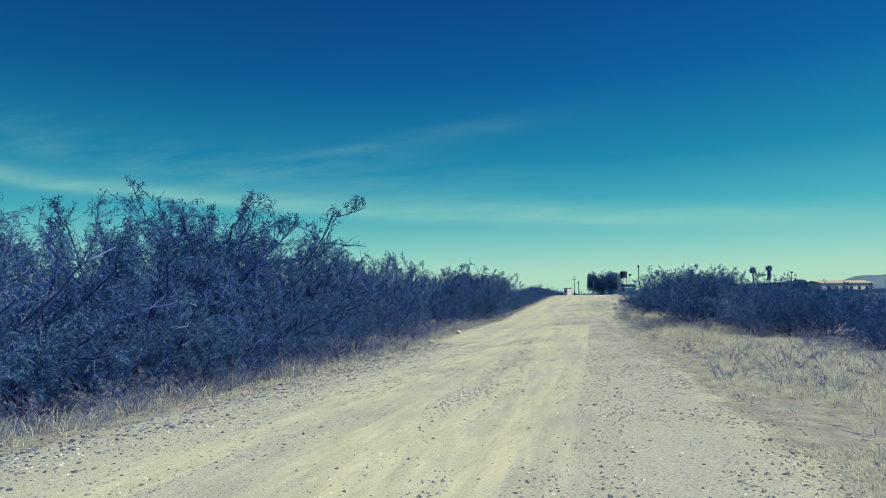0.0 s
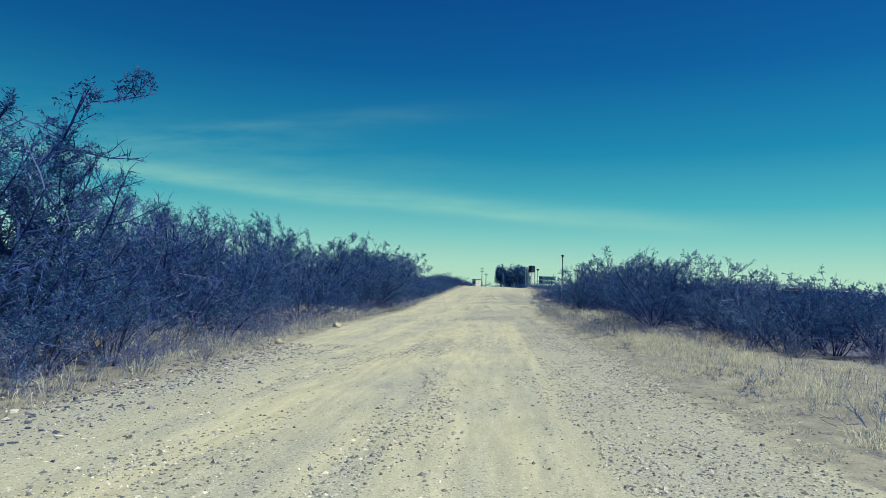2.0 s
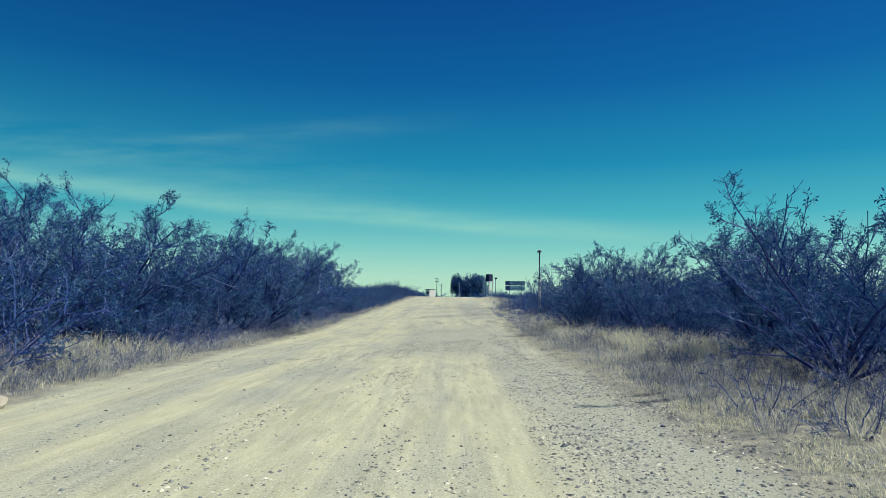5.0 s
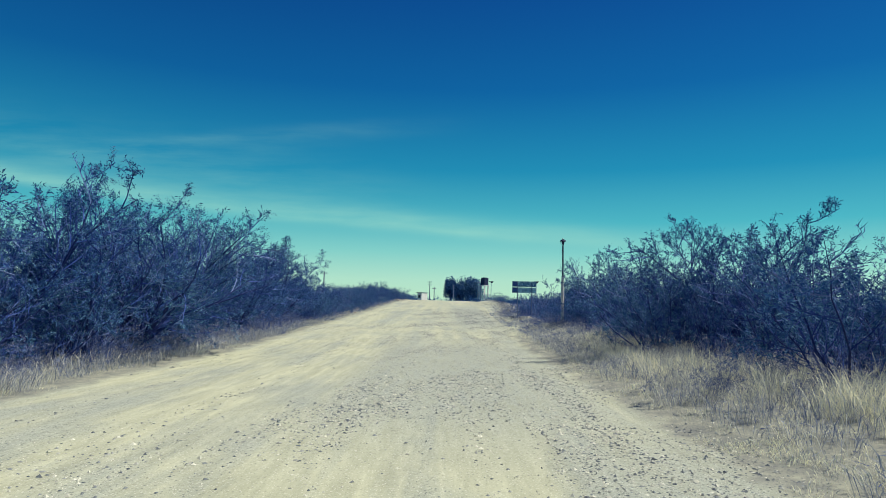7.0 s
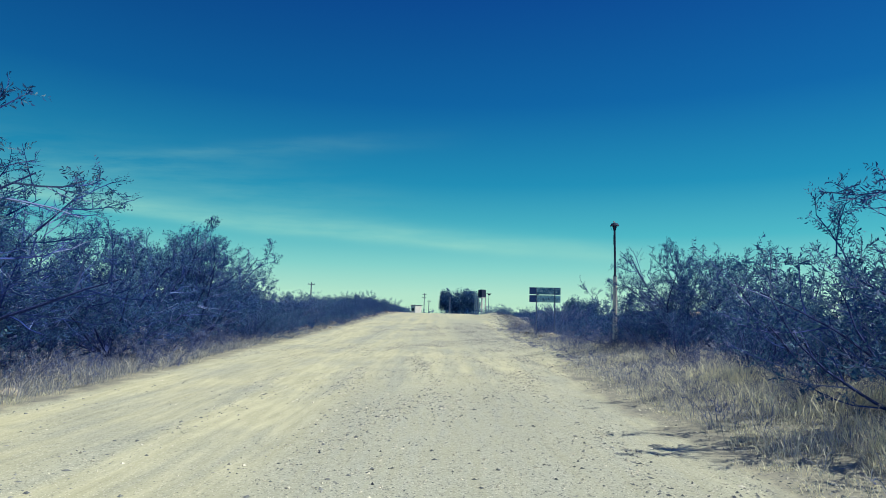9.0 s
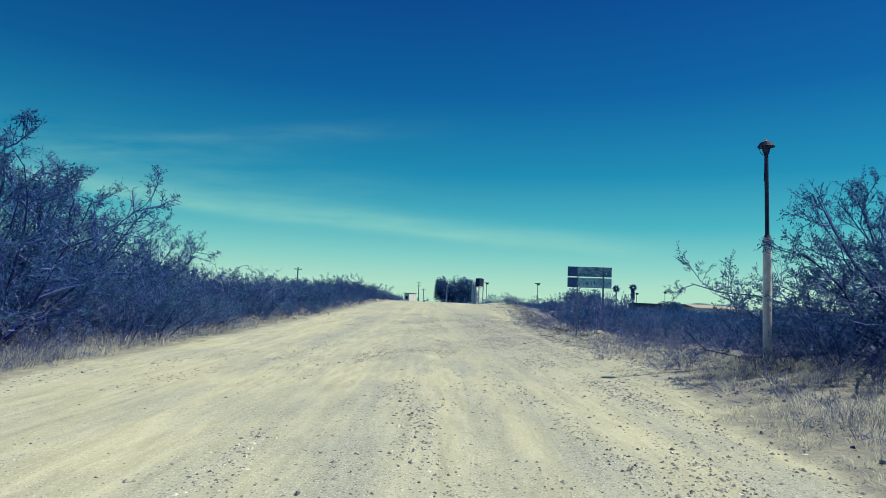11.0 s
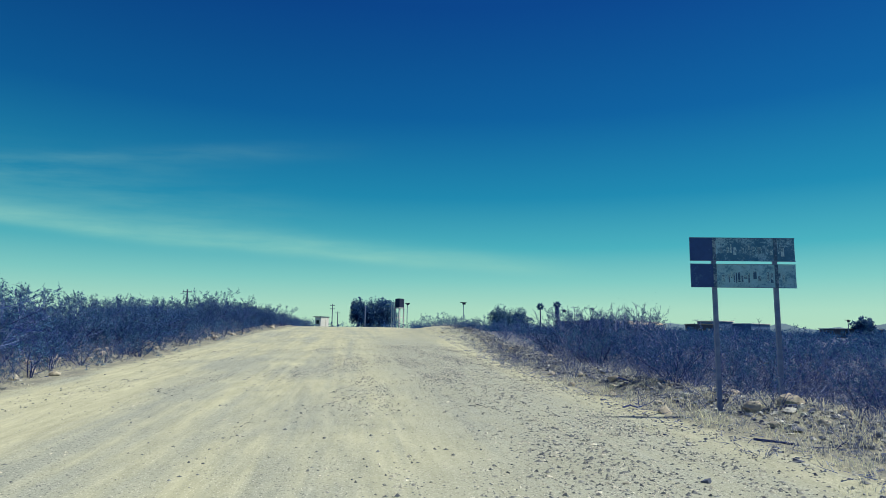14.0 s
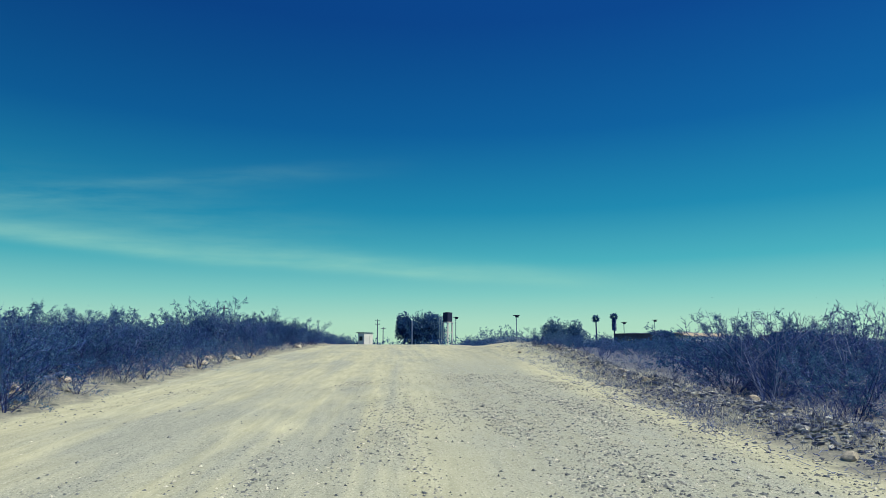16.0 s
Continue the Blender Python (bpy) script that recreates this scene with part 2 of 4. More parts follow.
def ripple(x, y, s):
    """Soft unevenness, about -1 to 1, with waves about s metres long."""
    q = 6.283 / s
    return (np.sin(q * (0.9 * x + 0.43 * y) + 1.3 * np.sin(q * 0.31 * y + 0.7)) + np.sin(q * (-0.52 * x + 0.85 * y) * 1.37 + 2.1 * np.sin(q * 0.23 * x))
            + np.sin(q * (0.2 * x - 0.98 * y) * 0.71 + 1.1)) / 3


def off_road(x, y):
    """0 on the track, 1 well off it, for the right and the left side."""
    r, l = table(RIGHT_X, y), table(LEFT_X, y)
    return step(r - 0.5, r + 3.6, x), 1 - step(l - 2.6, l + 0.4, x)


def ground_z(x, y):
    x, y = np.asarray(x, float), np.asarray(y, float)
    r, l = off_road(x, y)
    rz, road = table(RIGHT_Z, y), table(ROAD_Z, y)
    rz = rz + 0.85 * step(95, 135, y) * np.exp(-np.maximum(x - 8, 0) / 45) * (1 - step(300, 400, y))
    z = road * (1 - r) * (1 - l) + rz * r + table(LEFT_Z, y) * l
    near = np.exp(-np.maximum(np.abs(x) - 30, 0) / 60) * np.exp(-np.maximum(np.abs(y - 60) - 110, 0) / 80)
    rough = np.maximum(r, l)
    z = z + near * rough * (0.09 * ripple(x, y, 4.3) + 0.04 * ripple(x + 7, y, 1.3))
    rut = 0.5 + 0.5 * np.sin(x * 2.3 + 0.5 * np.sin(y * 0.05) + 0.8)
    z = z + near * (1 - rough) * (0.02 * ripple(x, y * 0.4, 2.2) + 0.012 * ripple(x, y * 0.25, 0.7) - 0.025 * rut)
    # earth pushed up beside the track
    z = z + 0.25 * np.exp(-((x - 7.0) / 1.3) ** 2 - ((y - 66) / 3.5) ** 2) + 0.85 * np.exp(-((x - 6.2) / 2.1) ** 2 - ((y - 114) / 8) ** 2)
    z = z + (0.34 + 0.1 * ripple(x, y, 1.9)) * np.exp(-((x - table(RIDGE_X, y)) / 0.75) ** 2) * step(76, 84, y) * (1 - step(108, 116, y))
    return z


def gz(x, y):
    return float(ground_z(x, y))


def spaced(stops):
    """Coordinates whose step grows: (from, to, step) runs."""
    out = [stops[0][0]]
    for a, b, s in stops:
        n = max(1, round((b - a) / s))
        out += [a + (b - a) * i / n for i in range(1, n + 1)]
    return np.array(out)


def mesh_from(name, verts, faces, mats, smooth=False):
    me = bpy.data.meshes.new(name)
    me.from_pydata(verts, [], faces)
    for m in mats if isinstance(mats, (list, tuple)) else [mats]:
        me.materials.append(m)
    if smooth:
        me.polygons.foreach_set("use_smooth", [True] * len(me.polygons))
    me.update()
    return me


def build_ground():
    xs = spaced([(-4000, -600, 500), (-600, -100, 60), (-100, -30, 7), (-30, -10, 1.0), (-10, 9, 0.21), (9, 30, 1.0), (30, 150, 8), (150, 600, 50), (600, 4000, 500)])
    ys = spaced([(-600, -60, 60), (-60, -6, 6), (-6, 100, 0.5), (100, 140, 0.8), (140, 420, 7), (420, 900, 60), (900, 4600, 500)])
    X, Y = np.meshgrid(xs, ys)
    Z = ground_z(X, Y)
    nx, ny = len(xs), len(ys)
    idx = np.arange(nx * ny).reshape(ny, nx)
    faces = np.stack([idx[:-1, :-1], idx[:-1, 1:], idx[1:, 1:], idx[1:, :-1]], -1).reshape(-1, 4)
    me = mesh_from("ground", np.stack([X, Y, Z], -1).reshape(-1, 3).tolist(), faces.tolist(), M_GROUND, True)
    rx, lx = table(RIGHT_X, Y), table(LEFT_X, Y)
    wide = 1.5 * step(62, 70, Y) + 1.6 * step(94, 104, Y)
    verge = np.clip(np.maximum(step(rx - 0.7 + wide * 0.7, rx + 1.0 + wide, X), 1 - step(lx - 0.8, lx + 0.6, X)), 0, 1)
    # thick: where the thickets' shade is painted into the ground colour
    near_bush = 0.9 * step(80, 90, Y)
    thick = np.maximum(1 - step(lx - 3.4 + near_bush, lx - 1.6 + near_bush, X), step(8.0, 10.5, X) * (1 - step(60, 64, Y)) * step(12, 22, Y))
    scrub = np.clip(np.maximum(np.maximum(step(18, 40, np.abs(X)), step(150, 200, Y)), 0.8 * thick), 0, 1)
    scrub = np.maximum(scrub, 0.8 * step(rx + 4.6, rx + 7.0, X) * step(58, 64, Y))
    loose = step(-1.0, 1.8, X + 0.5 * ripple(X, Y, 3.0)) * (1 - step(3.4, 4.4, X)) * step(62, 78, Y) * (1 - step(104, 116, Y))
    loose = np.maximum(loose, step(-2.4, -1.2, X) * (1 - step(2.4, 3.4, X)) * step(40, 46, Y) * (1 - step(56, 64, Y)))
    loose = np.maximum(loose, step(0.9, 1.9, X + 0.3 * ripple(X, Y, 4.0)) * (1 - step(3.0, 3.9, X)) * (1 - step(40, 48, Y)))
    loose = np.maximum(loose, (1 - step(lx + 0.6, lx + 2.6, X)) * step(lx - 0.6, lx, X) * (1 - step(20, 28, Y)))
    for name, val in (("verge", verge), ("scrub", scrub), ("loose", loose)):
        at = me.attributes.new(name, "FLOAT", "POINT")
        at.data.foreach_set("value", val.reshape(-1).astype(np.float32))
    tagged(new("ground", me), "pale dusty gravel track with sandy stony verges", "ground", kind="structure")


build_ground()


# ---- plants ----
class Buf:
    """Vertices and faces of one mesh in the making."""

    def __init__(self):
        self.v, self.f = [], []

    def tube(self, a, b, ra, rb, sides=3):
        d = (b - a)
        if d.length < 1e-5:
            return
        d.normalize()
        s = d.orthogonal().normalized()
        t = d.cross(s)
        n = len(self.v)
        for p, r in ((a, ra), (b, rb)):
            for i in range(sides):
                w = 6.2832 * i / sides
                self.v.append(p + (s * math.cos(w) + t * math.sin(w)) * r)
        for i in range(sides):
            j = (i + 1) % sides
            self.f.append((n + i, n + j, n + sides + j, n + sides + i))

    def spike(self, a, b, r):
        d = (b - a).normalized()
        s = d.orthogonal().normalized()
        t = d.cross(s)
        n = len(self.v)
        self.v += [a + s * r, a + (t * 0.87 - s * 0.5) * r, a + (-t * 0.87 - s * 0.5) * r, b]
        self.f += [(n, n + 1, n + 3), (n + 1, n + 2, n + 3), (n + 2, n, n + 3)]

    def sprig(self, a, b, n, w):
        """A thin flat twig that runs to a point."""
        s = (b - a).cross(n).normalized() * w * 0.5
        m = len(self.v)
        self.v += [a - s, a + s, b]
        self.f.append((m, m + 1, m + 2))

    def leaf(self, p, d, n, length, width):
        s = d.cross(n).normalized() * width * 0.5
        m = len(self.v)
        self.v += [p, p + d * length * 0.45 + s, p + d * length, p + d * length * 0.45 - s]
        self.f.append((m, m + 1, m + 2, m + 3))

    def leaflet(self, p, d, n, length, width):
        s = d.cross(n).normalized() * width
        m = len(self.v)
        self.v += [p, p + d * length * 0.6 + s, p + d * length]
        self.f.append((m, m + 1, m + 2))


def rand_dir(rng):
    z, a = rng.uniform(-1, 1), rng.uniform(0, 6.2832)
    r = math.sqrt(1 - z * z)
    return Vector((r * math.cos(a), r * math.sin(a), z))


def limb(buf, rng, p, d, length, r0, r1, parts, wander, lift, sides):
    """A crooked limb in one piece; returns its joints with the way at each."""
    joints = [(p.copy(), d.copy(), r0)]
    for i in range(parts):
        d = (d + rand_dir(rng) * wander + Vector((0, 0, lift))).normalized()
        p = p + d * (length / parts)
        joints.append((p.copy(), d.copy(), r0 + (r1 - r0) * (i + 1) / parts))
    s = joints[0][1].orthogonal().normalized()
    n = len(buf.v)
    for q, w, r in joints:
        s = (s - w * s.dot(w)).normalized()
        t = w.cross(s)
        buf.v += [q + (s * math.cos(6.2832 * i / sides) + t * math.sin(6.2832 * i / sides)) * r for i in range(sides)]
    for k in range(parts):
        for i in range(sides):
            j = (i + 1) % sides
            buf.f.append((n + k * sides + i, n + k * sides + j, n + (k + 1) * sides + j, n + (k + 1) * sides + i))
    return joints


def along(joints, f):
    n = len(joints) - 1
    i = min(int(f * n), n - 1)
    g = f * n - i
    a, b = joints[i], joints[i + 1]
    return a[0].lerp(b[0], g), a[1].lerp(b[1], g).normalized(), a[2] + (b[2] - a[2]) * g


def plant(name, seed, height, lean, stems, boughs, sprays, leaves, leaf_size, label, category, thick=0.03, low=0.2, twig_mat=None, leaf_mat=None, trunk=0.0, twig=0.006, slim=0.2, bare=0.12, reach=1.0, plume=1.0):
    """A woody plant of the given height: stems that arch outwards and up, boughs, side shoots, and twigs feathered with leaflets."""
    rng = random.Random(seed)
    wood, fine, green = Buf(), Buf(), Buf()
    fork, up = Vector((0, 0, 0)), Vector((0, 0, 1))
    if trunk:
        way = Vector((rng.uniform(-0.3, 0.3), rng.uniform(-0.3, 0.3), 1)).normalized()
        js = limb(wood, rng, Vector((0, 0, -0.25)), way, trunk + 0.25, thick * 2.2, thick * 1.6, 3, 0.15, 0.05, 7)
        fork = js[-1][0]
    for s in range(stems):
        a = 6.2832 * (s + rng.uniform(-0.35, 0.35)) / stems
        tilt = lean * rng.uniform(0.2, 1.0)
        d = Vector((math.cos(a) * math.sin(tilt), math.sin(a) * math.sin(tilt), math.cos(tilt)))
        base = fork.copy() if trunk else Vector((math.cos(a), math.sin(a), 0)) * 0.06 * height * rng.random() + Vector((0, 0, -0.12))
        long = (height - trunk) * rng.uniform(0.6, 0.9) / max(0.6, math.cos(tilt) ** 0.4)
        js = limb(wood, rng, base, d, long, thick * rng.uniform(0.7, 1.1), thick * 0.2, 6, 0.24, 0.035, 4)
        for b in range(boughs):
            f = low + (1 - low) * (b + rng.random()) / boughs
            p, d1, r = along(js, f)
            out = Vector((p.x - fork.x, p.y - fork.y, 0))
            out = out.normalized() if out.length > 0.01 else rand_dir(rng)
            side = rand_dir(rng)
            side = (side - d1 * side.dot(d1)).normalized()
            d2 = (d1 * 0.6 + side * 0.85 + out * 0.2).normalized()
            l2 = height * rng.uniform(0.2, 0.36) * (1.2 - 0.6 * f) * reach
            bs = limb(fine, rng, p, d2, l2, max(0.0035 * height, r * 0.55), 0.0018 * height, 3, 0.26, 0.09, 3)
            naked = rng.random() < bare
            for t in range(sprays):
                g = 0.2 + 0.8 * (t + rng.random()) / sprays
                p2, d3, _ = along(bs, g)
                d4 = (d3 * 0.65 + rand_dir(rng) * 0.8 + up * 0.18).normalized()
                l3 = l2 * rng.uniform(0.3, 0.55) * (1.1 - 0.4 * g)
                ts = limb(fine, rng, p2, d4, l3, 0.0017 * height, 0.0008 * height, 2, 0.22, 0.1, 3)
                for q in range(5):
                    p5, d5, _ = along(ts, 0.15 + 0.85 * (q + rng.random()) / 5)
                    d6 = (d5 * 0.7 + rand_dir(rng) * 0.75 + up * 0.1).normalized()
                    l5 = height * rng.uniform(0.022, 0.05) * plume
                    e5 = p5 + d6 * l5
                    fine.sprig(p5, e5, rand_dir(rng), twig * 2)
                    if naked:
                        continue
                    n = rand_dir(rng)
                    across = d6.cross(n).normalized()
                    for i in range(int(leaves + rng.random())):
                        z = leaf_size * rng.uniform(0.6, 1.3)
                        way = (d6 * 0.7 + across * (0.8 if i % 2 else -0.8) + rand_dir(rng) * 0.45 - up * 0.15).normalized()
                        green.leaflet(p5.lerp(e5, (i + rng.random()) / leaves), way, (n + rand_dir(rng) * 0.6).normalized(), z, z * slim)
    fit = height / max(v.z for v in fine.v + green.v)
    for buf in (wood, fine, green):
        buf.v = [v * fit for v in buf.v]
    root = new(name)
    root.empty_display_size = 0.2
    tagged(root, label, category, "desert shrubs beside the track")
    ob = new("trunk" if trunk else "stem", mesh_from("stem", wood.v, wood.f, twig_mat or M_BARK))
    ob.parent = root
    if not trunk:
        tagged(ob, kind="stuff")
    n = len(fine.v)
    me = mesh_from("crown", fine.v + green.v, fine.f + [tuple(i + n for i in f) for f in green.f], [twig_mat or M_TWIG, leaf_mat or M_LEAF])
    me.polygons.foreach_set("material_index", [0] * len(fine.f) + [1] * len(green.f))
    ob = tagged(new("crown", me), kind="stuff")
    ob.parent = root
    return root


def at_ground(x, y, turn=0.0, size=1.0, sink=0.03, tall=1.0):
    return Matrix.LocRotScale((x, y, gz(x, y) - sink), Euler((0, 0, turn)), (size, size, size * tall))


class Stock:
    """One plant built once and set out as often as wanted; the first is moved, the others are copies."""

    def __init__(self, *roots):
        self.roots, self.used, self.count, self.rest = list(roots), set(), 0, []

    def set(self, which, m):
        ob = self.roots[which % len(self.roots)]
        self.count += 1
        if self.count > 290:                 # past what one could count: into one joined mesh
            self.rest.append((which % len(self.roots), m))
            return None
        if ob.name not in self.used:
            self.used.add(ob.name)
            ob.matrix_basis = m
            return ob
        return copy_thing_scaled(ob, m)


    def join_rest(self, name, label):
        if not self.rest:
            return
        verts, faces, mats, n = [], [], [], 0
        shapes = []
        for root in self.roots:
            me = next(c.data for c in root.children if c.name.startswith("crown"))
            co = np.empty(len(me.vertices) * 3)
            me.vertices.foreach_get("co", co)
            shapes.append((co.reshape(-1, 3), [tuple(p.vertices) for p in me.polygons], [p.material_index for p in me.polygons], me.materials[:]))
        for which, m in self.rest:
            co, fs, mi, _ = shapes[which]
            a = np.array(m)
            verts.append(co @ a[:3, :3].T + a[:3, 3])
            faces += [tuple(i + n for i in f) for f in fs]
            mats += mi
            n += len(co)
        me = mesh_from(name, np.concatenate(verts).tolist(), faces, shapes[0][3])
        me.polygons.foreach_set("material_index", mats)
        tagged(new(name, me), label, "scrub", kind="stuff")


def copy_thing_scaled(ob, m):
    keep = ob.matrix_basis.copy()
    ob.matrix_basis = Matrix.Identity(4)
    made = copy_thing(ob, m)
    ob.matrix_basis = keep
    return made


TREES = Stock(
    plant("mesquite_tree", 11, 4.6, 1.2, 11, 10, 6, 8.0, 0.075, "mesquite tree with crooked dark trunk and thin feathery crown", "tree", 0.055, 0.1, trunk=0.25, slim=0.27),
    plant("mesquite_tree", 12, 4.6, 0.95, 12, 10, 6, 8.0, 0.075, "tall mesquite tree with open, sparsely leaved crown", "tree", 0.05, 0.1, trunk=0.3, slim=0.27),
    plant("mesquite_tree", 13, 4.6, 1.1, 12, 10, 6, 7.0, 0.075, "mesquite tree with arching limbs and bare twig ends", "tree", 0.05, 0.1, trunk=0.15, slim=0.25, bare=0.3),
)
LEANING = Stock(
    plant("mesquite_tree", 17, 4.6, 1.4, 14, 10, 6, 9.0, 0.075, "wide mesquite tree with low dark limbs beside the pole", "tree", 0.06, 0.2, trunk=0.35, slim=0.27, bare=0.04, reach=1.1),
)
SHRUBS = Stock(
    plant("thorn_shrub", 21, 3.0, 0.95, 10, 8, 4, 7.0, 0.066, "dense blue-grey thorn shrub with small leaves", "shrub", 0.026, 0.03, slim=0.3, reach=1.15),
    plant("thorn_shrub", 22, 3.0, 1.15, 11, 8, 4, 6.0, 0.066, "spreading blue-grey thorn shrub with fine twigs", "shrub", 0.026, 0.03, slim=0.3, bare=0.2, reach=1.15),
    plant("thorn_shrub", 23, 3.0, 0.8, 10, 8, 4, 5.0, 0.064, "upright thorn shrub, twiggy and thinly leaved", "shrub", 0.024, 0.03, slim=0.3, bare=0.3, reach=1.05),
)
BARES = Stock(
    plant("bare_shrub", 31, 2.2, 1.0, 8, 6, 4, 0.1, 0.04, "leafless thorn shrub with pale crooked stems", "shrub", 0.024, 0.2, M_BARE, twig=0.004, plume=1.4, bare=0.9),
    plant("bare_shrub", 32, 2.2, 0.8, 9, 6, 4, 0.1, 0.04, "leafless upright shrub with bleached twigs", "shrub", 0.02, 0.2, M_BARE, twig=0.004, plume=1.4, bare=0.9),
)
THIN = Stock(
    plant("brush", 41, 2.2, 1.15, 7, 4, 3, 3.0, 0.10, "dark scrubby bush of the desert flat", "bush", 0.02, 0.04, twig=0.008, slim=0.36, reach=1.5, plume=1.4),
    plant("brush", 42, 2.2, 0.95, 7, 4, 3, 3.0, 0.10, "grey scrubby bush of the desert flat", "bush", 0.02, 0.04, twig=0.008, slim=0.36, reach=1.4, plume=1.4, bare=0.25),
)
WEEDS = Stock(
    plant("weed_bush", 61, 1.1, 1.0, 11, 4, 3, 3.0, 0.045, "knee-high grey weedy bush at the foot of the thicket", "bush", 0.008, 0.05, M_BARE, M_GREYLEAF, twig=0.003, slim=0.25, plume=1.8),
    plant("weed_bush", 62, 1.1, 0.8, 12, 4, 3, 2.0, 0.045, "dry twiggy weed clump at the foot of the thicket", "bush", 0.008, 0.05, M_BARE, M_GREYLEAF, twig=0.003, slim=0.25, plume=1.8, bare=0.4),
)
LOWS = Stock(
    plant("low_shrub", 51, 0.7, 1.2, 7, 3, 2, 3.0, 0.032, "low grey-leaved shrub on the stony verge", "shrub", 0.008, 0.05, M_BARE, M_GREYLEAF, twig=0.0028, slim=0.3, plume=2.0),
    plant("low_shrub", 52, 0.7, 1.0, 7, 3, 2, 2.0, 0.03, "low dry twiggy shrub on the stony verge", "shrub", 0.008, 0.05, M_BARE, M_GREYLEAF, twig=0.0028, slim=0.3, plume=2.0, bare=0.4),
)


def set_plants():
    rng = random.Random(7)
    taken = []

    def put(stock, which, x, y, tall, unit, gap=0.0):
        if any((x - a) ** 2 + (y - b) ** 2 < gap * gap for a, b in taken):
            return
        taken.append((x, y))
        stock.set(which, at_ground(x, y, rng.uniform(0, 6.28), tall / unit, tall=rng.uniform(0.95, 1.05)))

    # trees that stand out: x, y, height, tall kind or spreading kind
    for x, y, h, kind in [(-11.6, 18.6, 6.8, 1), (-10.9, 20.4, 5.5, 0), (-12.6, 17.0, 5.8, 0), (-12.0, 13.5, 4.8, 1), (-10.4, 9.2, 4.3, 0), (-9.0, 21.6, 4.8, 2), (-14.2, 45.3, 5.7, 2), (-10.3, 43.5, 4.9, 1), (-10.2, 49.6, 5.3, 0), (-7.9, 52.4, 4.6, 1), (-8.9, 54.0, 5.2, 0),
                          (-9.8, 57.4, 4.9, 2), (-11.7, 69.7, 5.2, 1), (-9.0, 68.8, 4.2, 0), (-10.2, 71.8, 4.6, 2), (-13.0, 81.8, 4.5, 1), (-8.9, 62.5, 4.2, 0),
                          (-13.2, 36.0, 4.6, 0), (-8.9, 7.2, 4.2, 2), (-8.6, 11.8, 4.0, 0), (-10.2, 15.6, 4.7, 1), (-8.2, 16.4, 3.7, 2), (-9.5, 4.0, 4.2, 0), (-11.0, 29.5, 4.2, 2), (-10.8, 60.5, 4.4, 1),
                          (-9.3, 26.5, 4.4, 2), (-9.4, 124.0, 2.4, 0), (-9.9, 111.5, 2.3, 0), (8.2, 53.4, 4.2, 1), (6.7, 35.0, 3.5, 0), (7.6, 39.4, 3.5, 2)]:
        put(TREES, kind, x, y, h, 4.6)
    LEANING.set(0, at_ground(8.8, 67.9, 5.24, 0.86, tall=1.08))
    # shrubs that stand out on the verge: x, y, height
    for i, (x, y, h) in enumerate([(8.2, 38, 3.6), (9.9, 38.5, 3.4), (8.6, 30, 2.7), (6.9, 46, 2.9), (7.2, 57.5, 2.9), (7.9, 50.5, 3.4), (6.3, 53.5, 3.0), (10.5, 57, 3.6), (7.8, 60.5, 2.2), (9.4, 66.4, 3.1), (10.6, 65.2, 3.0), (8.9, 63.8, 2.3), (7.6, 65.2, 1.7), (6.9, 67.3, 1.6), (8.3, 67.6, 2.3), (7.9, 69.8, 2.4), (7.4, 83.8, 1.3), (8.0, 80.6, 1.2), (9.2, 79.8, 1.4), (10.4, 79.0, 1.5), (9.0, 77.0, 1.1), (10.6, 81.8, 1.5), (11.4, 77.6, 1.5), (9.6, 87.4, 1.5), (8.6, 90.6, 1.6), (10.8, 86.6, 1.7), (9.9, 92.6, 1.9), (8.2, 93.6, 1.7), (9.6, 74.6, 1.2), (10.8, 73.2, 1.5), (6.4, 84.8, 1.2), (8.8, 82.4, 1.2), (10.0, 83.2, 1.4), (9.9, 99.6, 2.6), (8.7, 98.8, 2.3),
                                   (-8.4, 50.2, 4.3), (-8.9, 30, 3.5), (-8.1, 35.5, 3.2), (-8.4, 25.5, 3.3), (-8.6, 85, 2.6), (-8.6, 111, 2.4), (-9.4, 116, 2.3), (6.9, 110.4, 0.9), (6.1, 111.4, 1.0), (10.2, 99.2, 2.2), (11.6, 98.6, 2.5), (9.2, 97.2, 1.5), (12.8, 100.2, 2.6), (10.9, 94.0, 1.7)]):
        put(SHRUBS, i, x, y, h, 3.0)
    for i, (x, y, h) in enumerate([(7.5, 86.1, 2.0), (8.3, 96.4, 2.5), (9.2, 97.4, 2.8), (10.7, 97.0, 2.9), (9.6, 98.2, 2.9), (11.8, 97.6, 2.9), (10.9, 101.5, 2.7), (9.3, 91.8, 1.7), (9.5, 85.2, 1.5), (10.2, 81.0, 1.6), (-8.5, 82.2, 3.0), (-8.6, 86.5, 2.7),
                                   (9.9, 76.8, 1.3), (-9.6, 24.0, 4.2), (-11.5, 45.5, 5.0), (8.4, 88.0, 1.6), (10.0, 94.5, 2.0), (11.5, 90.0, 2.1)]):
        put(BARES, i, x, y, h, 2.2)
    # the thicket on the left
    for y in np.arange(-1.0, 150, 1.28):
        edge = float(table(LEFT_X, y)) - float(np.interp(y, [74, 86], [1.7, 1.0]))
        tall = float(np.interp(y, [0, 14, 30, 50, 68, 76, 82, 88, 105, 130], [4.0, 4.5, 4.2, 4.7, 4.3, 4.0, 3.3, 2.6, 2.2, 2.1]))
        if y > 80:                           # low growth at the foot of the bank
            put(THIN, rng.randrange(2), edge + rng.uniform(-0.3, 0.5), y, rng.uniform(0.6, 1.2), 2.2, 0.5)
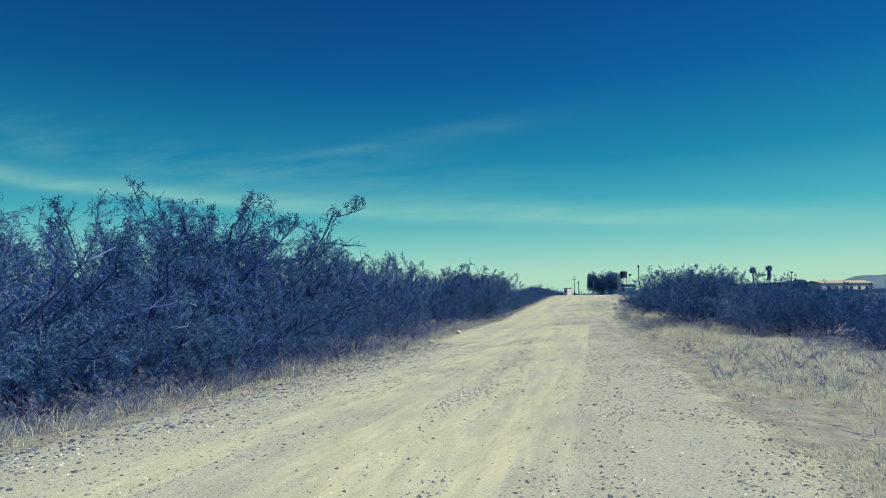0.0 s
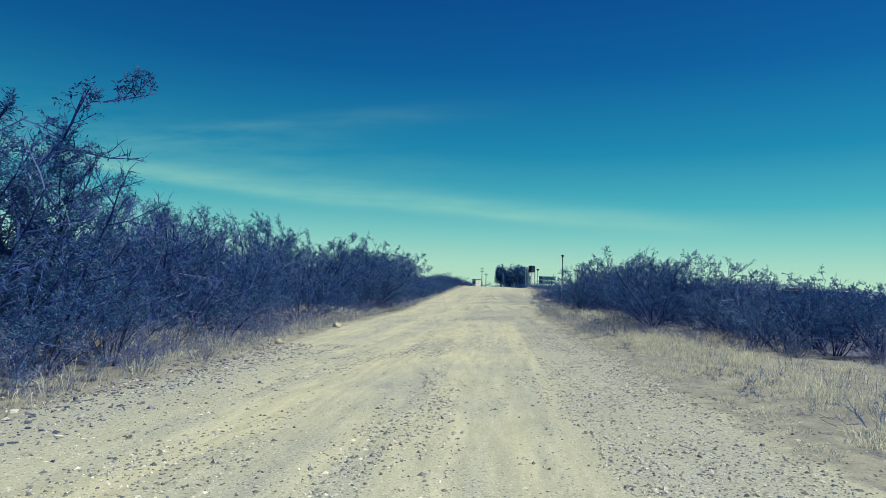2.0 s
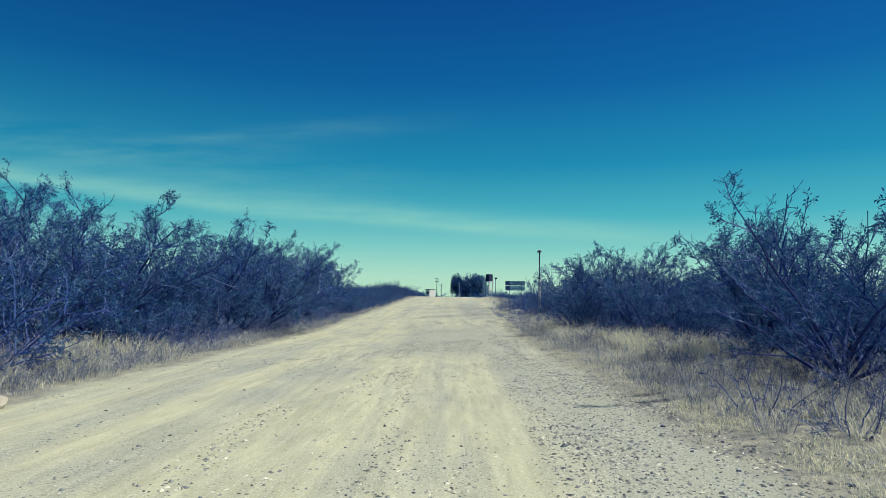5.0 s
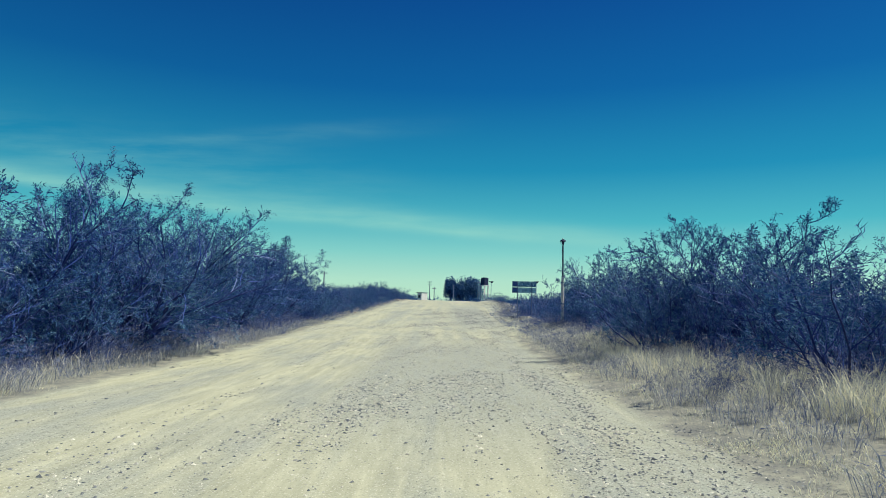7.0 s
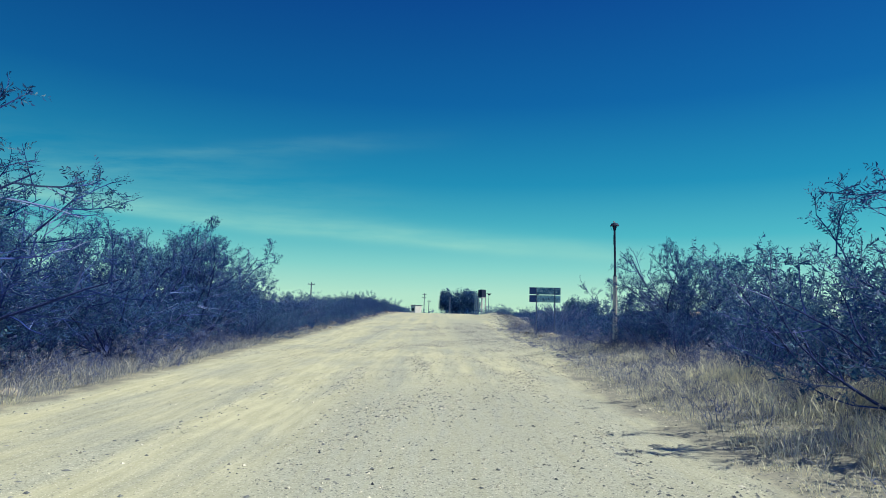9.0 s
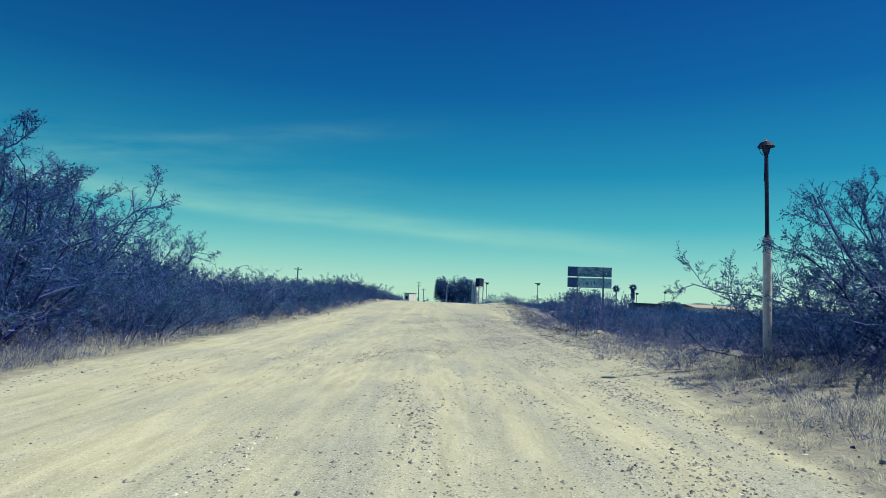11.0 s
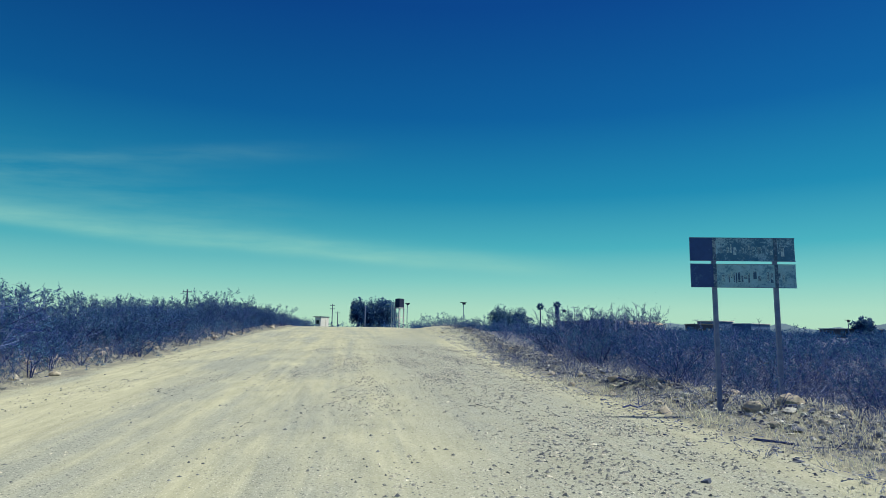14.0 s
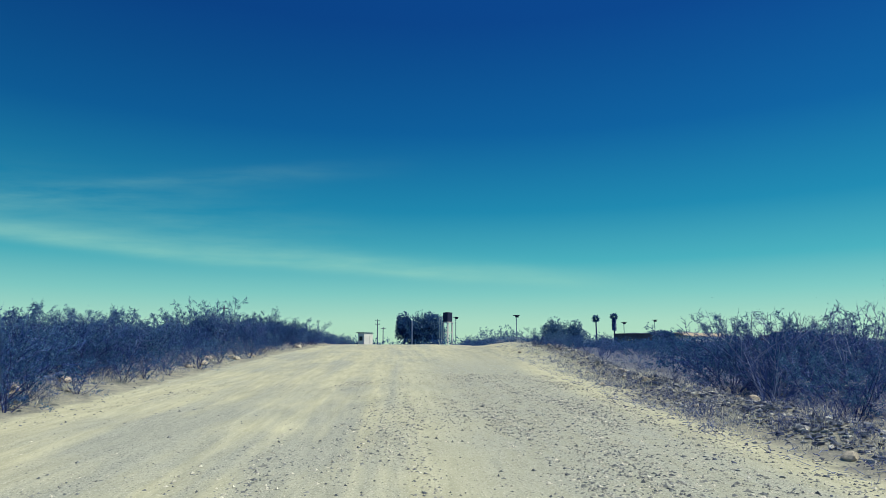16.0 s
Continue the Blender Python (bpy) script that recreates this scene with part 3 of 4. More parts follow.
        for k in range(3):
            x = edge - 0.35 - k * 1.75 - rng.uniform(0, 1.3)
            h = tall * rng.uniform(0.66, 1.0) * (0.55, 0.85, 1.0, 1.05)[k]
            if 34 < y < 42.5 and x > -10.6:      # open: a heap of straw
                continue
            put(SHRUBS if k < 2 and y < 110 else THIN, rng.randrange(3), x, y + rng.uniform(-0.5, 0.5), h, 3.0 if k < 2 and y < 110 else 2.2, 1.12 if k < 2 else 1.5)
    for y in np.arange(72, 126, 0.62):       # the lower, closed growth further on
        edge = float(table(LEFT_X, y)) - 1.1
        put(SHRUBS, rng.randrange(3), edge - rng.uniform(0.0, 2.6), y, rng.uniform(1.1, 1.9) * (1.15 if y < 86 else 1.0), 3.0, 0.45)
    # weedy growth along the foot of the left thicket
    for y in np.arange(1.5, 112, 0.62):
        edge = float(table(LEFT_X, y)) - float(np.interp(y, [74, 86], [1.2, 0.8]))
        if 36 < y < 42:
            continue
        put(WEEDS, rng.randrange(2), edge - abs(rng.gauss(0, 0.75)), y + rng.uniform(-0.3, 0.3), rng.uniform(0.45, 1.15) * (1.0 if y < 80 else 0.7), 1.1, 0.45)
    for _ in range(26):                      # brush heap in the shade of the tree by the pole
        put(WEEDS, rng.randrange(2), rng.uniform(5.6, 8.4), rng.uniform(64.0, 69.0), rng.uniform(0.35, 0.7), 1.1, 0.35)
    for _ in range(60):                      # undergrowth between the bare shrubs on the right
        y = rng.uniform(78, 103)
        put(WEEDS, rng.randrange(2), rng.uniform(7.6, 12.5) + (0.6 if y > 92 else 0), y, rng.uniform(0.5, 1.1), 1.1, 0.5)
    for x, y, h in ((6.2, 76.6, 0.75), (7.0, 77.4, 0.8), (5.8, 78.4, 0.5), (7.6, 76.2, 0.9), (6.6, 75.0, 0.6), (8.2, 78.6, 0.9), (5.6, 74.2, 0.45), (7.2, 73.2, 0.8), (6.4, 72.2, 0.6), (8.0, 71.4, 0.9), (3.9, 72.0, 0.4)):
        put(WEEDS, rng.randrange(2), x, y, h, 1.1)
    for y in np.arange(24, 62, 1.1):
        edge = float(np.interp(y, [16, 24, 28, 40, 46, 62], [11.0, 9.4, 7.0, 7.2, 5.9, 5.9]))
        put(WEEDS, rng.randrange(2), edge - rng.gauss(0, 0.6), y + rng.uniform(-0.5, 0.5), rng.uniform(0.4, 1.0), 1.1, 0.5)
    # the thicket on the right, up to the leaning tree
    for y in np.arange(16.0, 63, 1.35):
        edge = float(np.interp(y, [16, 24, 28, 40, 46, 62], [11.0, 9.4, 7.4, 7.9, 6.4, 6.4]))
        tall = float(np.interp(y, [16, 26, 40, 53, 60], [1.9, 2.4, 3.1, 3.2, 2.3]))
        for k in range(4):
            near = k < 2
            put(SHRUBS if near else THIN, rng.randrange(3), edge + k * 1.9 + rng.uniform(0, 1.4), y + rng.uniform(-0.6, 0.6), tall * rng.uniform(0.6, 1.0) * (0.8 if k == 0 else 1.0), 3.0 if near else 2.2, 1.1 if near else 1.5)
    # scrub on the flat
    for _ in range(150):
        y = rng.uniform(4, 150)
        x = rng.uniform(11, 42)
        if y < 60 and x < 14:
            continue
        put(THIN if rng.random() < 0.93 else BARES, rng.randrange(2), x, y, rng.uniform(0.75, 1.35) + (0.5 if y < 62 and x < 20 else 0), 2.2, 1.5)
    for _ in range(40):
        y = rng.uniform(72, 132)
        put(THIN, rng.randrange(2), rng.uniform(9.3, 14) + 0.03 * (y - 78), y, rng.uniform(0.8, 1.6), 2.2, 1.2)
    for _ in range(165):
        y = rng.uniform(69, 122)
        x = rng.uniform(8.4, 24) + (1.0 if y > 86 else 0.0)
        put(THIN if rng.random() < 0.8 else BARES, rng.randrange(2), x, y, rng.uniform(0.7, 1.45), 2.2, 0.9)
    for _ in range(85):
        y = rng.uniform(59, 71)
        put(LOWS, rng.randrange(2), rng.uniform(4.4, 10), y, rng.uniform(0.25, 0.55), 0.7, 0.3)
    for _ in range(150):
        y = rng.uniform(69, 108)
        put(LOWS, rng.randrange(2), float(table(RIGHT_X, y)) + rng.uniform(1.8, 6.5), y, rng.uniform(0.2, 0.5), 0.7, 0.4)
    for _ in range(60):
        y = rng.uniform(70, 92)
        put(LOWS, rng.randrange(2), float(table(RIGHT_X, y)) + rng.uniform(2.0, 6.5), y, rng.uniform(0.35, 0.7), 0.7, 0.35)
    # grey weeds and small bushes on the left bank, before the thicket
    for _ in range(80):
        y = rng.uniform(34, 80)
        put(LOWS, rng.randrange(2), float(table(LEFT_X, y)) - rng.uniform(0.7, 2.4), y, rng.uniform(0.35, 0.8), 0.7, 0.4)
    for _ in range(26):
        put(THIN, rng.randrange(2), rng.uniform(5.5, 14), rng.uniform(122, 165), rng.uniform(1.0, 1.8), 2.2, 1.4)
    for _ in range(30):
        y = rng.uniform(6, 46)
        put(LOWS, rng.randrange(2), float(table(RIGHT_X, y)) + rng.uniform(1.5, 6.0), y, rng.uniform(0.4, 0.85), 0.7, 0.5)
    # low shrubs on both verges
    for _ in range(96):
        y = rng.uniform(4, 96)
        if rng.random() < 0.68:
            x = float(table(RIGHT_X, y)) + 0.5 + abs(rng.gauss(0, 2.4))
        else:
            x = float(table(LEFT_X, y)) - 0.5 - abs(rng.gauss(0, 0.9))
        put(LOWS, rng.randrange(2), x, y, rng.uniform(0.18, 0.62), 0.7, 0.5)


set_plants()
THIN.join_rest("scrub_rest", "grey and dark scrub spread over the desert flat")
LOWS.join_rest("verge_scrub", "low grey scrub dotted over the stony verges")


# ---- far scrub, grass, stones ----
def far_scrub():
    """The brush that closes the flat between the verges and the houses."""
    rng = random.Random(5)
    buf = Buf()
    spots = []
    while len(spots) < 1000:
        y = rng.uniform(60, 330) if rng.random() < 0.8 else rng.uniform(8, 60)
        x = rng.uniform(36, 200) if rng.random() < 0.7 else rng.uniform(-110, -13)
        if y > 132:
            x = rng.choice([rng.uniform(6, 190), rng.uniform(-120, -8)])
        if y < 132 and abs(x) < 34 and x > 0:
            continue
        spots.append((x, y, rng.uniform(1.0, 1.6) if 12 < x < 60 and y > 118 else rng.uniform(0.7, 1.25) if x > 12 else rng.uniform(1.2, 2.3)))
    for _ in range(420):
        y = rng.uniform(96, 215)
        spots.append((rng.uniform(10.5, 20 + 0.45 * (y - 60)), y, rng.uniform(0.7, 1.15)))
    spots += [(-4.5 + 2.3 * i + rng.uniform(-0.6, 0.6), rng.uniform(206, 236), rng.uniform(1.6, 2.4)) for i in range(9)]
    for x, y, h in spots:
        z = gz(x, y)
        w = h * rng.uniform(0.8, 1.5)
        fine = abs(x) < 60 and y < 190
        for _ in range(170 if fine else 40):
            a, r = rng.uniform(0, 6.283), w * math.sqrt(rng.random())
            top = h * (1 - 0.6 * (r / w) ** 2) * rng.uniform(0.25, 1)
            p = Vector((x + r * math.cos(a), y + r * math.sin(a), z + top))
            s = rng.uniform(0.05, 0.12) if fine else rng.uniform(0.16, 0.36)
            buf.leaf(p, (rand_dir(rng) + Vector((0, 0, 0.6))).normalized(), rand_dir(rng), s * 1.6, s)
        for _ in range(3):
            a = rng.uniform(0, 6.283)
            buf.spike(Vector((x, y, z - 0.1)), Vector((x + w * 0.7 * math.cos(a), y + w * 0.7 * math.sin(a), z + h * rng.uniform(0.7, 1.1))), 0.03)
    tagged(new("far_scrub", mesh_from("far_scrub", buf.v, buf.f, M_LEAF)), "dark desert scrub covering the flat", "scrub", kind="stuff")


far_scrub()


def blades(name, spots, per, wide, mat, label, seed):
    """Tufts of bent blades on spots of (x, y, height)."""
    rs = np.random.RandomState(seed)
    c = np.repeat(spots, per, 0)
    n = len(c)
    a = rs.uniform(0, 6.283, n)
    r = 0.2 * np.sqrt(rs.rand(n)) * (0.6 + c[:, 2] * 1.6)
    bx, by = c[:, 0] + r * np.cos(a), c[:, 1] + r * np.sin(a)
    bz = ground_z(bx, by) - 0.02
    h = c[:, 2] * rs.uniform(0.4, 1.15, n)
    lean = rs.uniform(0.2, 1.15, n)
    la = a + rs.normal(0, 0.8, n)
    wid = rs.uniform(0.5, 1.2, n) * wide
    wa = rs.uniform(0, 6.283, n)
    ox, oy = np.cos(wa) * wid, np.sin(wa) * wid
    mx, my, mz = bx + np.cos(la) * h * lean * 0.35, by + np.sin(la) * h * lean * 0.35, bz + h * 0.6
    tx, ty, tz = bx + np.cos(la) * h * lean, by + np.sin(la) * h * lean, bz + h * (1 - 0.3 * lean)
    v = np.stack([np.stack([bx, by, bz], -1), np.stack([mx + ox, my + oy, mz], -1), np.stack([mx - ox, my - oy, mz], -1), np.stack([tx, ty, tz], -1)], 1).reshape(-1, 3)
    i = np.arange(n)[:, None] * 4
    tri = np.concatenate([i + [0, 1, 2], i + [2, 1, 3]], 0)
    tagged(new(name, mesh_from(name, v.tolist(), tri.tolist(), mat)), label, "grass", kind="stuff")


def dry_grass():
    rs = np.random.RandomState(3)
    spots = []
    for n, side in ((4600, 1), (1100, -1)):
        y = 2 + 110 * rs.rand(n) ** 1.2
        if side > 0:
            x = table(RIGHT_X, y) + 0.25 + np.abs(rs.normal(0, 2.0, n))
            dense = np.interp(y, [2, 36, 42, 60, 66, 80, 125], [1.0, 1.0, 1.4, 1.4, 0.5, 0.3, 0.2])
            tall = np.interp(x - table(RIGHT_X, y), [0, 0.8, 2.2, 5], [0.06, 0.13, 0.27, 0.36])
        else:
            x = table(LEFT_X, y) - 0.2 - np.abs(rs.normal(0, 0.9, n))
            dense = np.interp(y, [2, 24, 28, 70, 90, 125], [0.3, 0.3, 0.6, 0.6, 0.35, 0.3])
            tall = np.interp(table(LEFT_X, y) - x, [0, 0.6, 1.5, 3], [0.08, 0.2, 0.45, 0.6])
        keep = rs.rand(n) < dense * np.clip(0.22 + 1.1 * ripple(x, y, 4.0) + 0.8 * ripple(x + 3, y, 1.7), 0.02, 1)
        spots.append(np.stack([x, y, tall * np.where(y > 66, 0.7, 1.0) * rs.uniform(0.55, 1.25, n)], -1)[keep])
    # the grassy stretch between the track and the thicket on the right, and the left bank
    y = rs.uniform(30, 64, 3600)
    x = table(RIGHT_X, y) + 0.5 + 4.6 * rs.rand(3600)
    tall = np.interp(x - table(RIGHT_X, y), [0.5, 1.5, 5], [0.07, 0.18, 0.32]) * rs.uniform(0.6, 1.3, 3600)
    keep = rs.rand(3600) < np.clip(0.30 + 1.1 * ripple(x, y, 2.6), 0.04, 1)
    spots.append(np.stack([x, y, tall], -1)[keep])
    y = rs.uniform(66, 86, 420)
    spots.append(np.stack([table(RIGHT_X, y) + 1.4 + 3.6 * rs.rand(420), y, rs.uniform(0.08, 0.26, 420)], -1))
    # tall straw clumps: the heap on the left bank, and before the shrubs on the right
    for x0, x1, y0, y1, n, h0, h1 in ((-10.2, -7.0, 35.0, 41.5, 460, 0.4, 0.85), (-9.0, -7.4, 21.5, 26.0, 130, 0.4, 0.9), (5.2, 7.6, 38.5, 46.0, 420, 0.35, 0.75), (4.6, 6.6, 46.0, 60.0, 420, 0.25, 0.6), (4.6, 6.8, 24.0, 34.0, 300, 0.2, 0.42), (6.0, 9.6, 13.0, 24.0, 240, 0.18, 0.36)):
        c = np.stack([rs.uniform(x0, x1, n), rs.uniform(y0, y1, n), rs.uniform(h0, h1, n)], -1)
        spots.append(c[rs.rand(n) < np.clip(0.35 + 1.2 * ripple(c[:, 0], c[:, 1], 2.1), 0.05, 1)])
    blades("dry_grass", np.concatenate(spots), 34, 0.0052, M_STRAW, "tufts of dry straw-coloured grass on the verges", 3)
    # grey weeds at the foot of the thickets
    spots = []
    for n, side in ((900, 1), (1500, -1)):
        y = 2 + 120 * rs.rand(n) ** 1.15
        x = table(RIGHT_X, y) + 1.8 + np.abs(rs.normal(0, 3.4, n)) if side > 0 else table(LEFT_X, y) - 0.55 - np.abs(rs.normal(0, 1.5, n))
        spots.append(np.stack([x, y, rs.uniform(0.12, 0.55, n) * np.where(y > 66, 0.7, 1.0)], -1))
    y = rs.uniform(32, 64, 1100)
    spots.append(np.stack([table(RIGHT_X, y) + 0.7 + 4.4 * rs.rand(1100), y, rs.uniform(0.2, 0.5, 1100)], -1))
    y = rs.uniform(30, 84, 1300)
    spots.append(np.stack([table(LEFT_X, y) - 0.4 - 2.2 * rs.rand(1300), y, rs.uniform(0.12, 0.5, 1300)], -1))
    y = rs.uniform(66, 112, 500)
    spots.append(np.stack([table(RIGHT_X, y) + 1.6 + 3.6 * rs.rand(500), y, rs.uniform(0.08, 0.25, 500)], -1))
    blades("dry_weeds", np.concatenate(spots), 26, 0.0048, M_WEED, "grey dry weeds at the foot of the shrubs", 4)


dry_grass()

def stones(name, xy, size, mat, label, seed, flat=0.6, blunt=False):
    """Loose stones, their undersides sunk in the dust; blunt ones have a broken top face."""
    rs = np.random.RandomState(seed)
    n = len(xy)
    a = np.arange(4) * 1.5708
    ring = np.stack([np.cos(a), np.sin(a), np.zeros(4)], -1)
    if blunt:
        unit = np.concatenate([ring, ring * 0.62 + [0, 0, 0.75]])
        quads = [(0, 1, 5, 4), (1, 2, 6, 5), (2, 3, 7, 6), (3, 0, 4, 7), (4, 5, 6, 7)]
    else:
        unit = np.concatenate([ring, [[0, 0, 1.0]]])
        quads = [(0, 1, 4), (1, 2, 4), (2, 3, 4), (3, 0, 4)]
    m = len(unit)
    v = unit[None] * rs.uniform(0.65, 1.25, (n, m, 1)) + rs.normal(0, 0.13, (n, m, 3))
    v = v * np.array([1, 1, flat]) * size[:, None, None] * 0.5 * np.stack([rs.uniform(0.8, 1.4, n), rs.uniform(0.7, 1.1, n), rs.uniform(0.7, 1.2, n)], -1)[:, None]
    a = rs.uniform(0, 6.283, n)
    c, s = np.cos(a)[:, None], np.sin(a)[:, None]
    vx, vy = v[..., 0] * c - v[..., 1] * s, v[..., 0] * s + v[..., 1] * c
    z = ground_z(xy[:, 0], xy[:, 1]) + size * flat * 0.05
    v = np.stack([vx + xy[:, :1], vy + xy[:, 1:], v[..., 2] + z[:, None]], -1).reshape(-1, 3)
    f = (np.arange(n)[:, None, None] * m + np.array(quads)[None]).reshape(-1, len(quads[0]))
    tagged(new(name, mesh_from(name, v.tolist(), f.tolist(), mat)), label, "gravel", kind="stuff")


def gravel():
    rs = np.random.RandomState(9)
    n = 430000
    y = 1 + 99 * rs.rand(n) ** 1.15
    l, r = table(LEFT_X, y), table(RIGHT_X, y)
    x = l + (r + 0.6 - l) * rs.rand(n)
    band = 0.5 + 0.5 * np.sin(x * 2.3 + 0.5 * np.sin(y * 0.05) + 2.6)
    drift = np.clip(0.25 + 1.3 * ripple(x, y * 0.16, 1.7) + 0.9 * ripple(x + 5, y * 0.12, 0.8), 0.06, 1.3)
    keep = rs.rand(n) < drift * (0.16 + 0.5 * band ** 2 + 0.4 * (ripple(x, y * 0.3, 5.0) > 0.12)) * np.where((x < -2.2) & (y > 26), 0.25, 1.0)
    xy = np.stack([x, y], -1)[keep]
    # stretches of looser, coarser gravel
    for x0, x1, y0, y1, m in ((1.3, 3.5, 8, 44, 30000), (3.2, 4.4, 8, 60, 9000), (-4.8, -2.6, 2, 24, 5000), (-1.6, 2.6, 44, 62, 6000), (-1.2, 3.8, 64, 84, 3000), (1.6, 3.8, 66, 84, 4000), (-1.0, 4.4, 82, 104, 8000), (1.0, 4.4, 80, 102, 16000), (3.0, 6.4, 74, 100, 9000)):
        c = np.stack([rs.uniform(x0, x1, m), rs.uniform(y0, y1, m)], -1)
        xy = np.concatenate([xy, c[rs.rand(m) < 0.55 + 0.6 * ripple(c[:, 0], c[:, 1] * 0.5, 2.5)]])
    size = np.clip(rs.lognormal(math.log(0.025), 0.45, len(xy)), 0.010, 0.065) * np.where((xy[:, 1] > 66) & (xy[:, 0] > 0.9), 1.08, 1.0)
    stones("gravel", xy, size, M_STONE, "loose grey and tan gravel on the track", 1)
    # heaps of coarser stone along the edges
    xs, ys = [], []
    for y0, y1, off, side, m in ((2, 26, 0.0, -1, 9000), (2, 40, 0.0, 1, 1300), (62, 98, 2.0, 1, 5000), (80, 125, 0.9, -1, 1800)):
        yy = rs.uniform(y0, y1, m)
        e = table(LEFT_X, yy) + off * -1 + rs.normal(0, 0.6, m) if side < 0 else table(RIGHT_X, yy) + off + rs.normal(0, 1.1 if y0 == 62 else 0.6, m)
        xs.append(e), ys.append(yy)
    yy = rs.uniform(77, 114, 11000)
    xs.append(table(RIDGE_X, yy) + rs.normal(0, 0.55, 11000)), ys.append(yy)
    yy = rs.uniform(70, 100, 4200)
    xs.append(table(RIGHT_X, yy) + 0.8 + 4.6 * rs.rand(4200) ** 0.8), ys.append(yy)
    xy = np.stack([np.concatenate(xs), np.concatenate(ys)], -1)
    size = np.clip(rs.lognormal(math.log(0.042), 0.5, len(xy)), 0.02, 0.15) * np.where(xy[:, 1] < 45, np.where(xy[:, 0] < 0, 0.62, 0.5), 0.68) * np.where((xy[:, 1] > 77) & (xy[:, 0] > 5.3), 2.0, 1.0)
    stones("rubble", xy, size, M_RUBBLE, "broken stones heaped along the track's edges", 2, 0.65, True)


gravel()


def dead_twigs():
    """Snapped twigs and litter on the banks."""
    rng = random.Random(21)
    buf = Buf()
    for _ in range(9000):
        y = rng.uniform(57, 114) if rng.random() < 0.7 else rng.uniform(3, 60)
        right = rng.random() < 0.75
        x = float(table(RIGHT_X, y)) + 0.9 + abs(rng.gauss(0, 2.4)) if right else float(table(LEFT_X, y)) - 0.6 - abs(rng.gauss(0, 1.1))
        a, n = rng.uniform(0, 6.283), rng.uniform(0.06, 0.28)
        p = Vector((x, y, gz(x, y) + 0.015))
        q = p + Vector((math.cos(a) * n, math.sin(a) * n, rng.uniform(0.0, 0.1)))
        buf.spike(p, q, rng.uniform(0.003, 0.006))
    tagged(new("dead_twigs", mesh_from("dead_twigs", buf.v, buf.f, M_BARE)), "snapped dry twigs littering the banks", "twigs", kind="stuff")


dead_twigs()


def fallen_branch(x, y, turn, long, seed):
    """A dead crooked branch lying on the ground."""
    rng = random.Random(seed)
    buf = Buf()
    js = limb(buf, rng, Vector((-long / 2, 0, 0.05)), Vector((1, 0, 0.02)), long, 0.016, 0.008, 5, 0.34, 0.0, 5)
    for f in (0.3, 0.5, 0.7, 0.85):
        p, d, r = along(js, f)
        limb(buf, rng, p, (d + rand_dir(rng) * 0.9 + Vector((0, 0, 0.25))).normalized(), long * rng.uniform(0.2, 0.35), r * 0.7, 0.005, 3, 0.3, 0.0, 4)
    ob = new("fallen_branch", mesh_from("fallen_branch", buf.v, buf.f, M_BARK))
    ob.matrix_basis = Matrix.LocRotScale((x, y, gz(x, y)), Euler((0, 0, turn)), None)
    tagged(ob, "dead crooked branch lying on the dry verge", "branch", "dead branches on the verge")


for i, (x, y, turn, long) in enumerate([(4.7, 82.6, 0.2, 1.1), (5.2, 79.4, -0.3, 1.2), (6.3, 77.0, 0.5, 0.9), (5.9, 85.4, -0.1, 1.0), (6.8, 64.8, 0.9, 1.2), (6.0, 63.8, -0.5, 1.0)]):
    fallen_branch(x, y, turn, long, 300 + i)


# ---- made things ----
def part(name, bm, mat, parent=None, label=""):
    """A bmesh as one object, under a thing or a part."""
    me = bpy.data.meshes.new(name)
    bm.to_mesh(me)
    bm.free()
    for m in mat if isinstance(mat, (list, tuple)) else [mat]:
        me.materials.append(m)
    ob = new(name, me)
    ob.parent = parent
    if label:
        ob["label"] = label
    return ob


def boxes(*dims, bevel=0.0):
    """Boxes in one bmesh: each (cx, cy, cz, sx, sy, sz)."""
    bm = bmesh.new()
    for cx, cy, cz, sx, sy, sz in dims:
        bmesh.ops.create_cube(bm, size=1, matrix=Matrix.Translation((cx, cy, cz)) @ Matrix.Diagonal((sx, sy, sz, 1)))
    if bevel:
        bmesh.ops.bevel(bm, geom=bm.edges[:], offset=bevel, segments=1, affect="EDGES")
    return bm


def rods(*runs, sides=8):
    """Round rods in one bmesh: each (a, b, ra, rb)."""
    bm = bmesh.new()
    for a, b, ra, rb in runs:
        a, b = Vector(a), Vector(b)
        d = b - a
        m = Matrix.Translation((a + b) / 2) @ d.to_track_quat("Z", "Y").to_matrix().to_4x4()
        bmesh.ops.create_cone(bm, cap_ends=True, segments=sides, radius1=ra, radius2=rb, depth=d.length, matrix=m)
    return bm


def thing(name, label, category, m, group=""):
    root = new(name)
    root.empty_display_size = 0.2
    root.matrix_basis = m
    return tagged(root, label, category, group)


M_STEEL = plain("weathered_galvanised_steel", (0.11, 0.16, 0.33), (0.28, 0.36, 0.55), 6, 0.6, 0.1, 0.15, 0.004)
M_WOOD = plain("weathered_pole_wood", (0.05, 0.07, 0.17), (0.21, 0.24, 0.36), 7, 0.9, bump=0.8, size=0.01, stretch=(3, 3, 0.2))
M_LIME = plain("flaking_whitewash", (0.48, 0.49, 0.50), (0.86, 0.86, 0.84), 9, 0.9, bump=0.6, size=0.006)
M_DARK = plain("dark_rusty_iron", (0.018, 0.028, 0.085), (0.06, 0.065, 0.13), 12, 0.7, 0.3)
M_WHITE = plain("white_limewash", (0.74, 0.72, 0.66), (0.88, 0.86, 0.80), 1.2, 0.9)
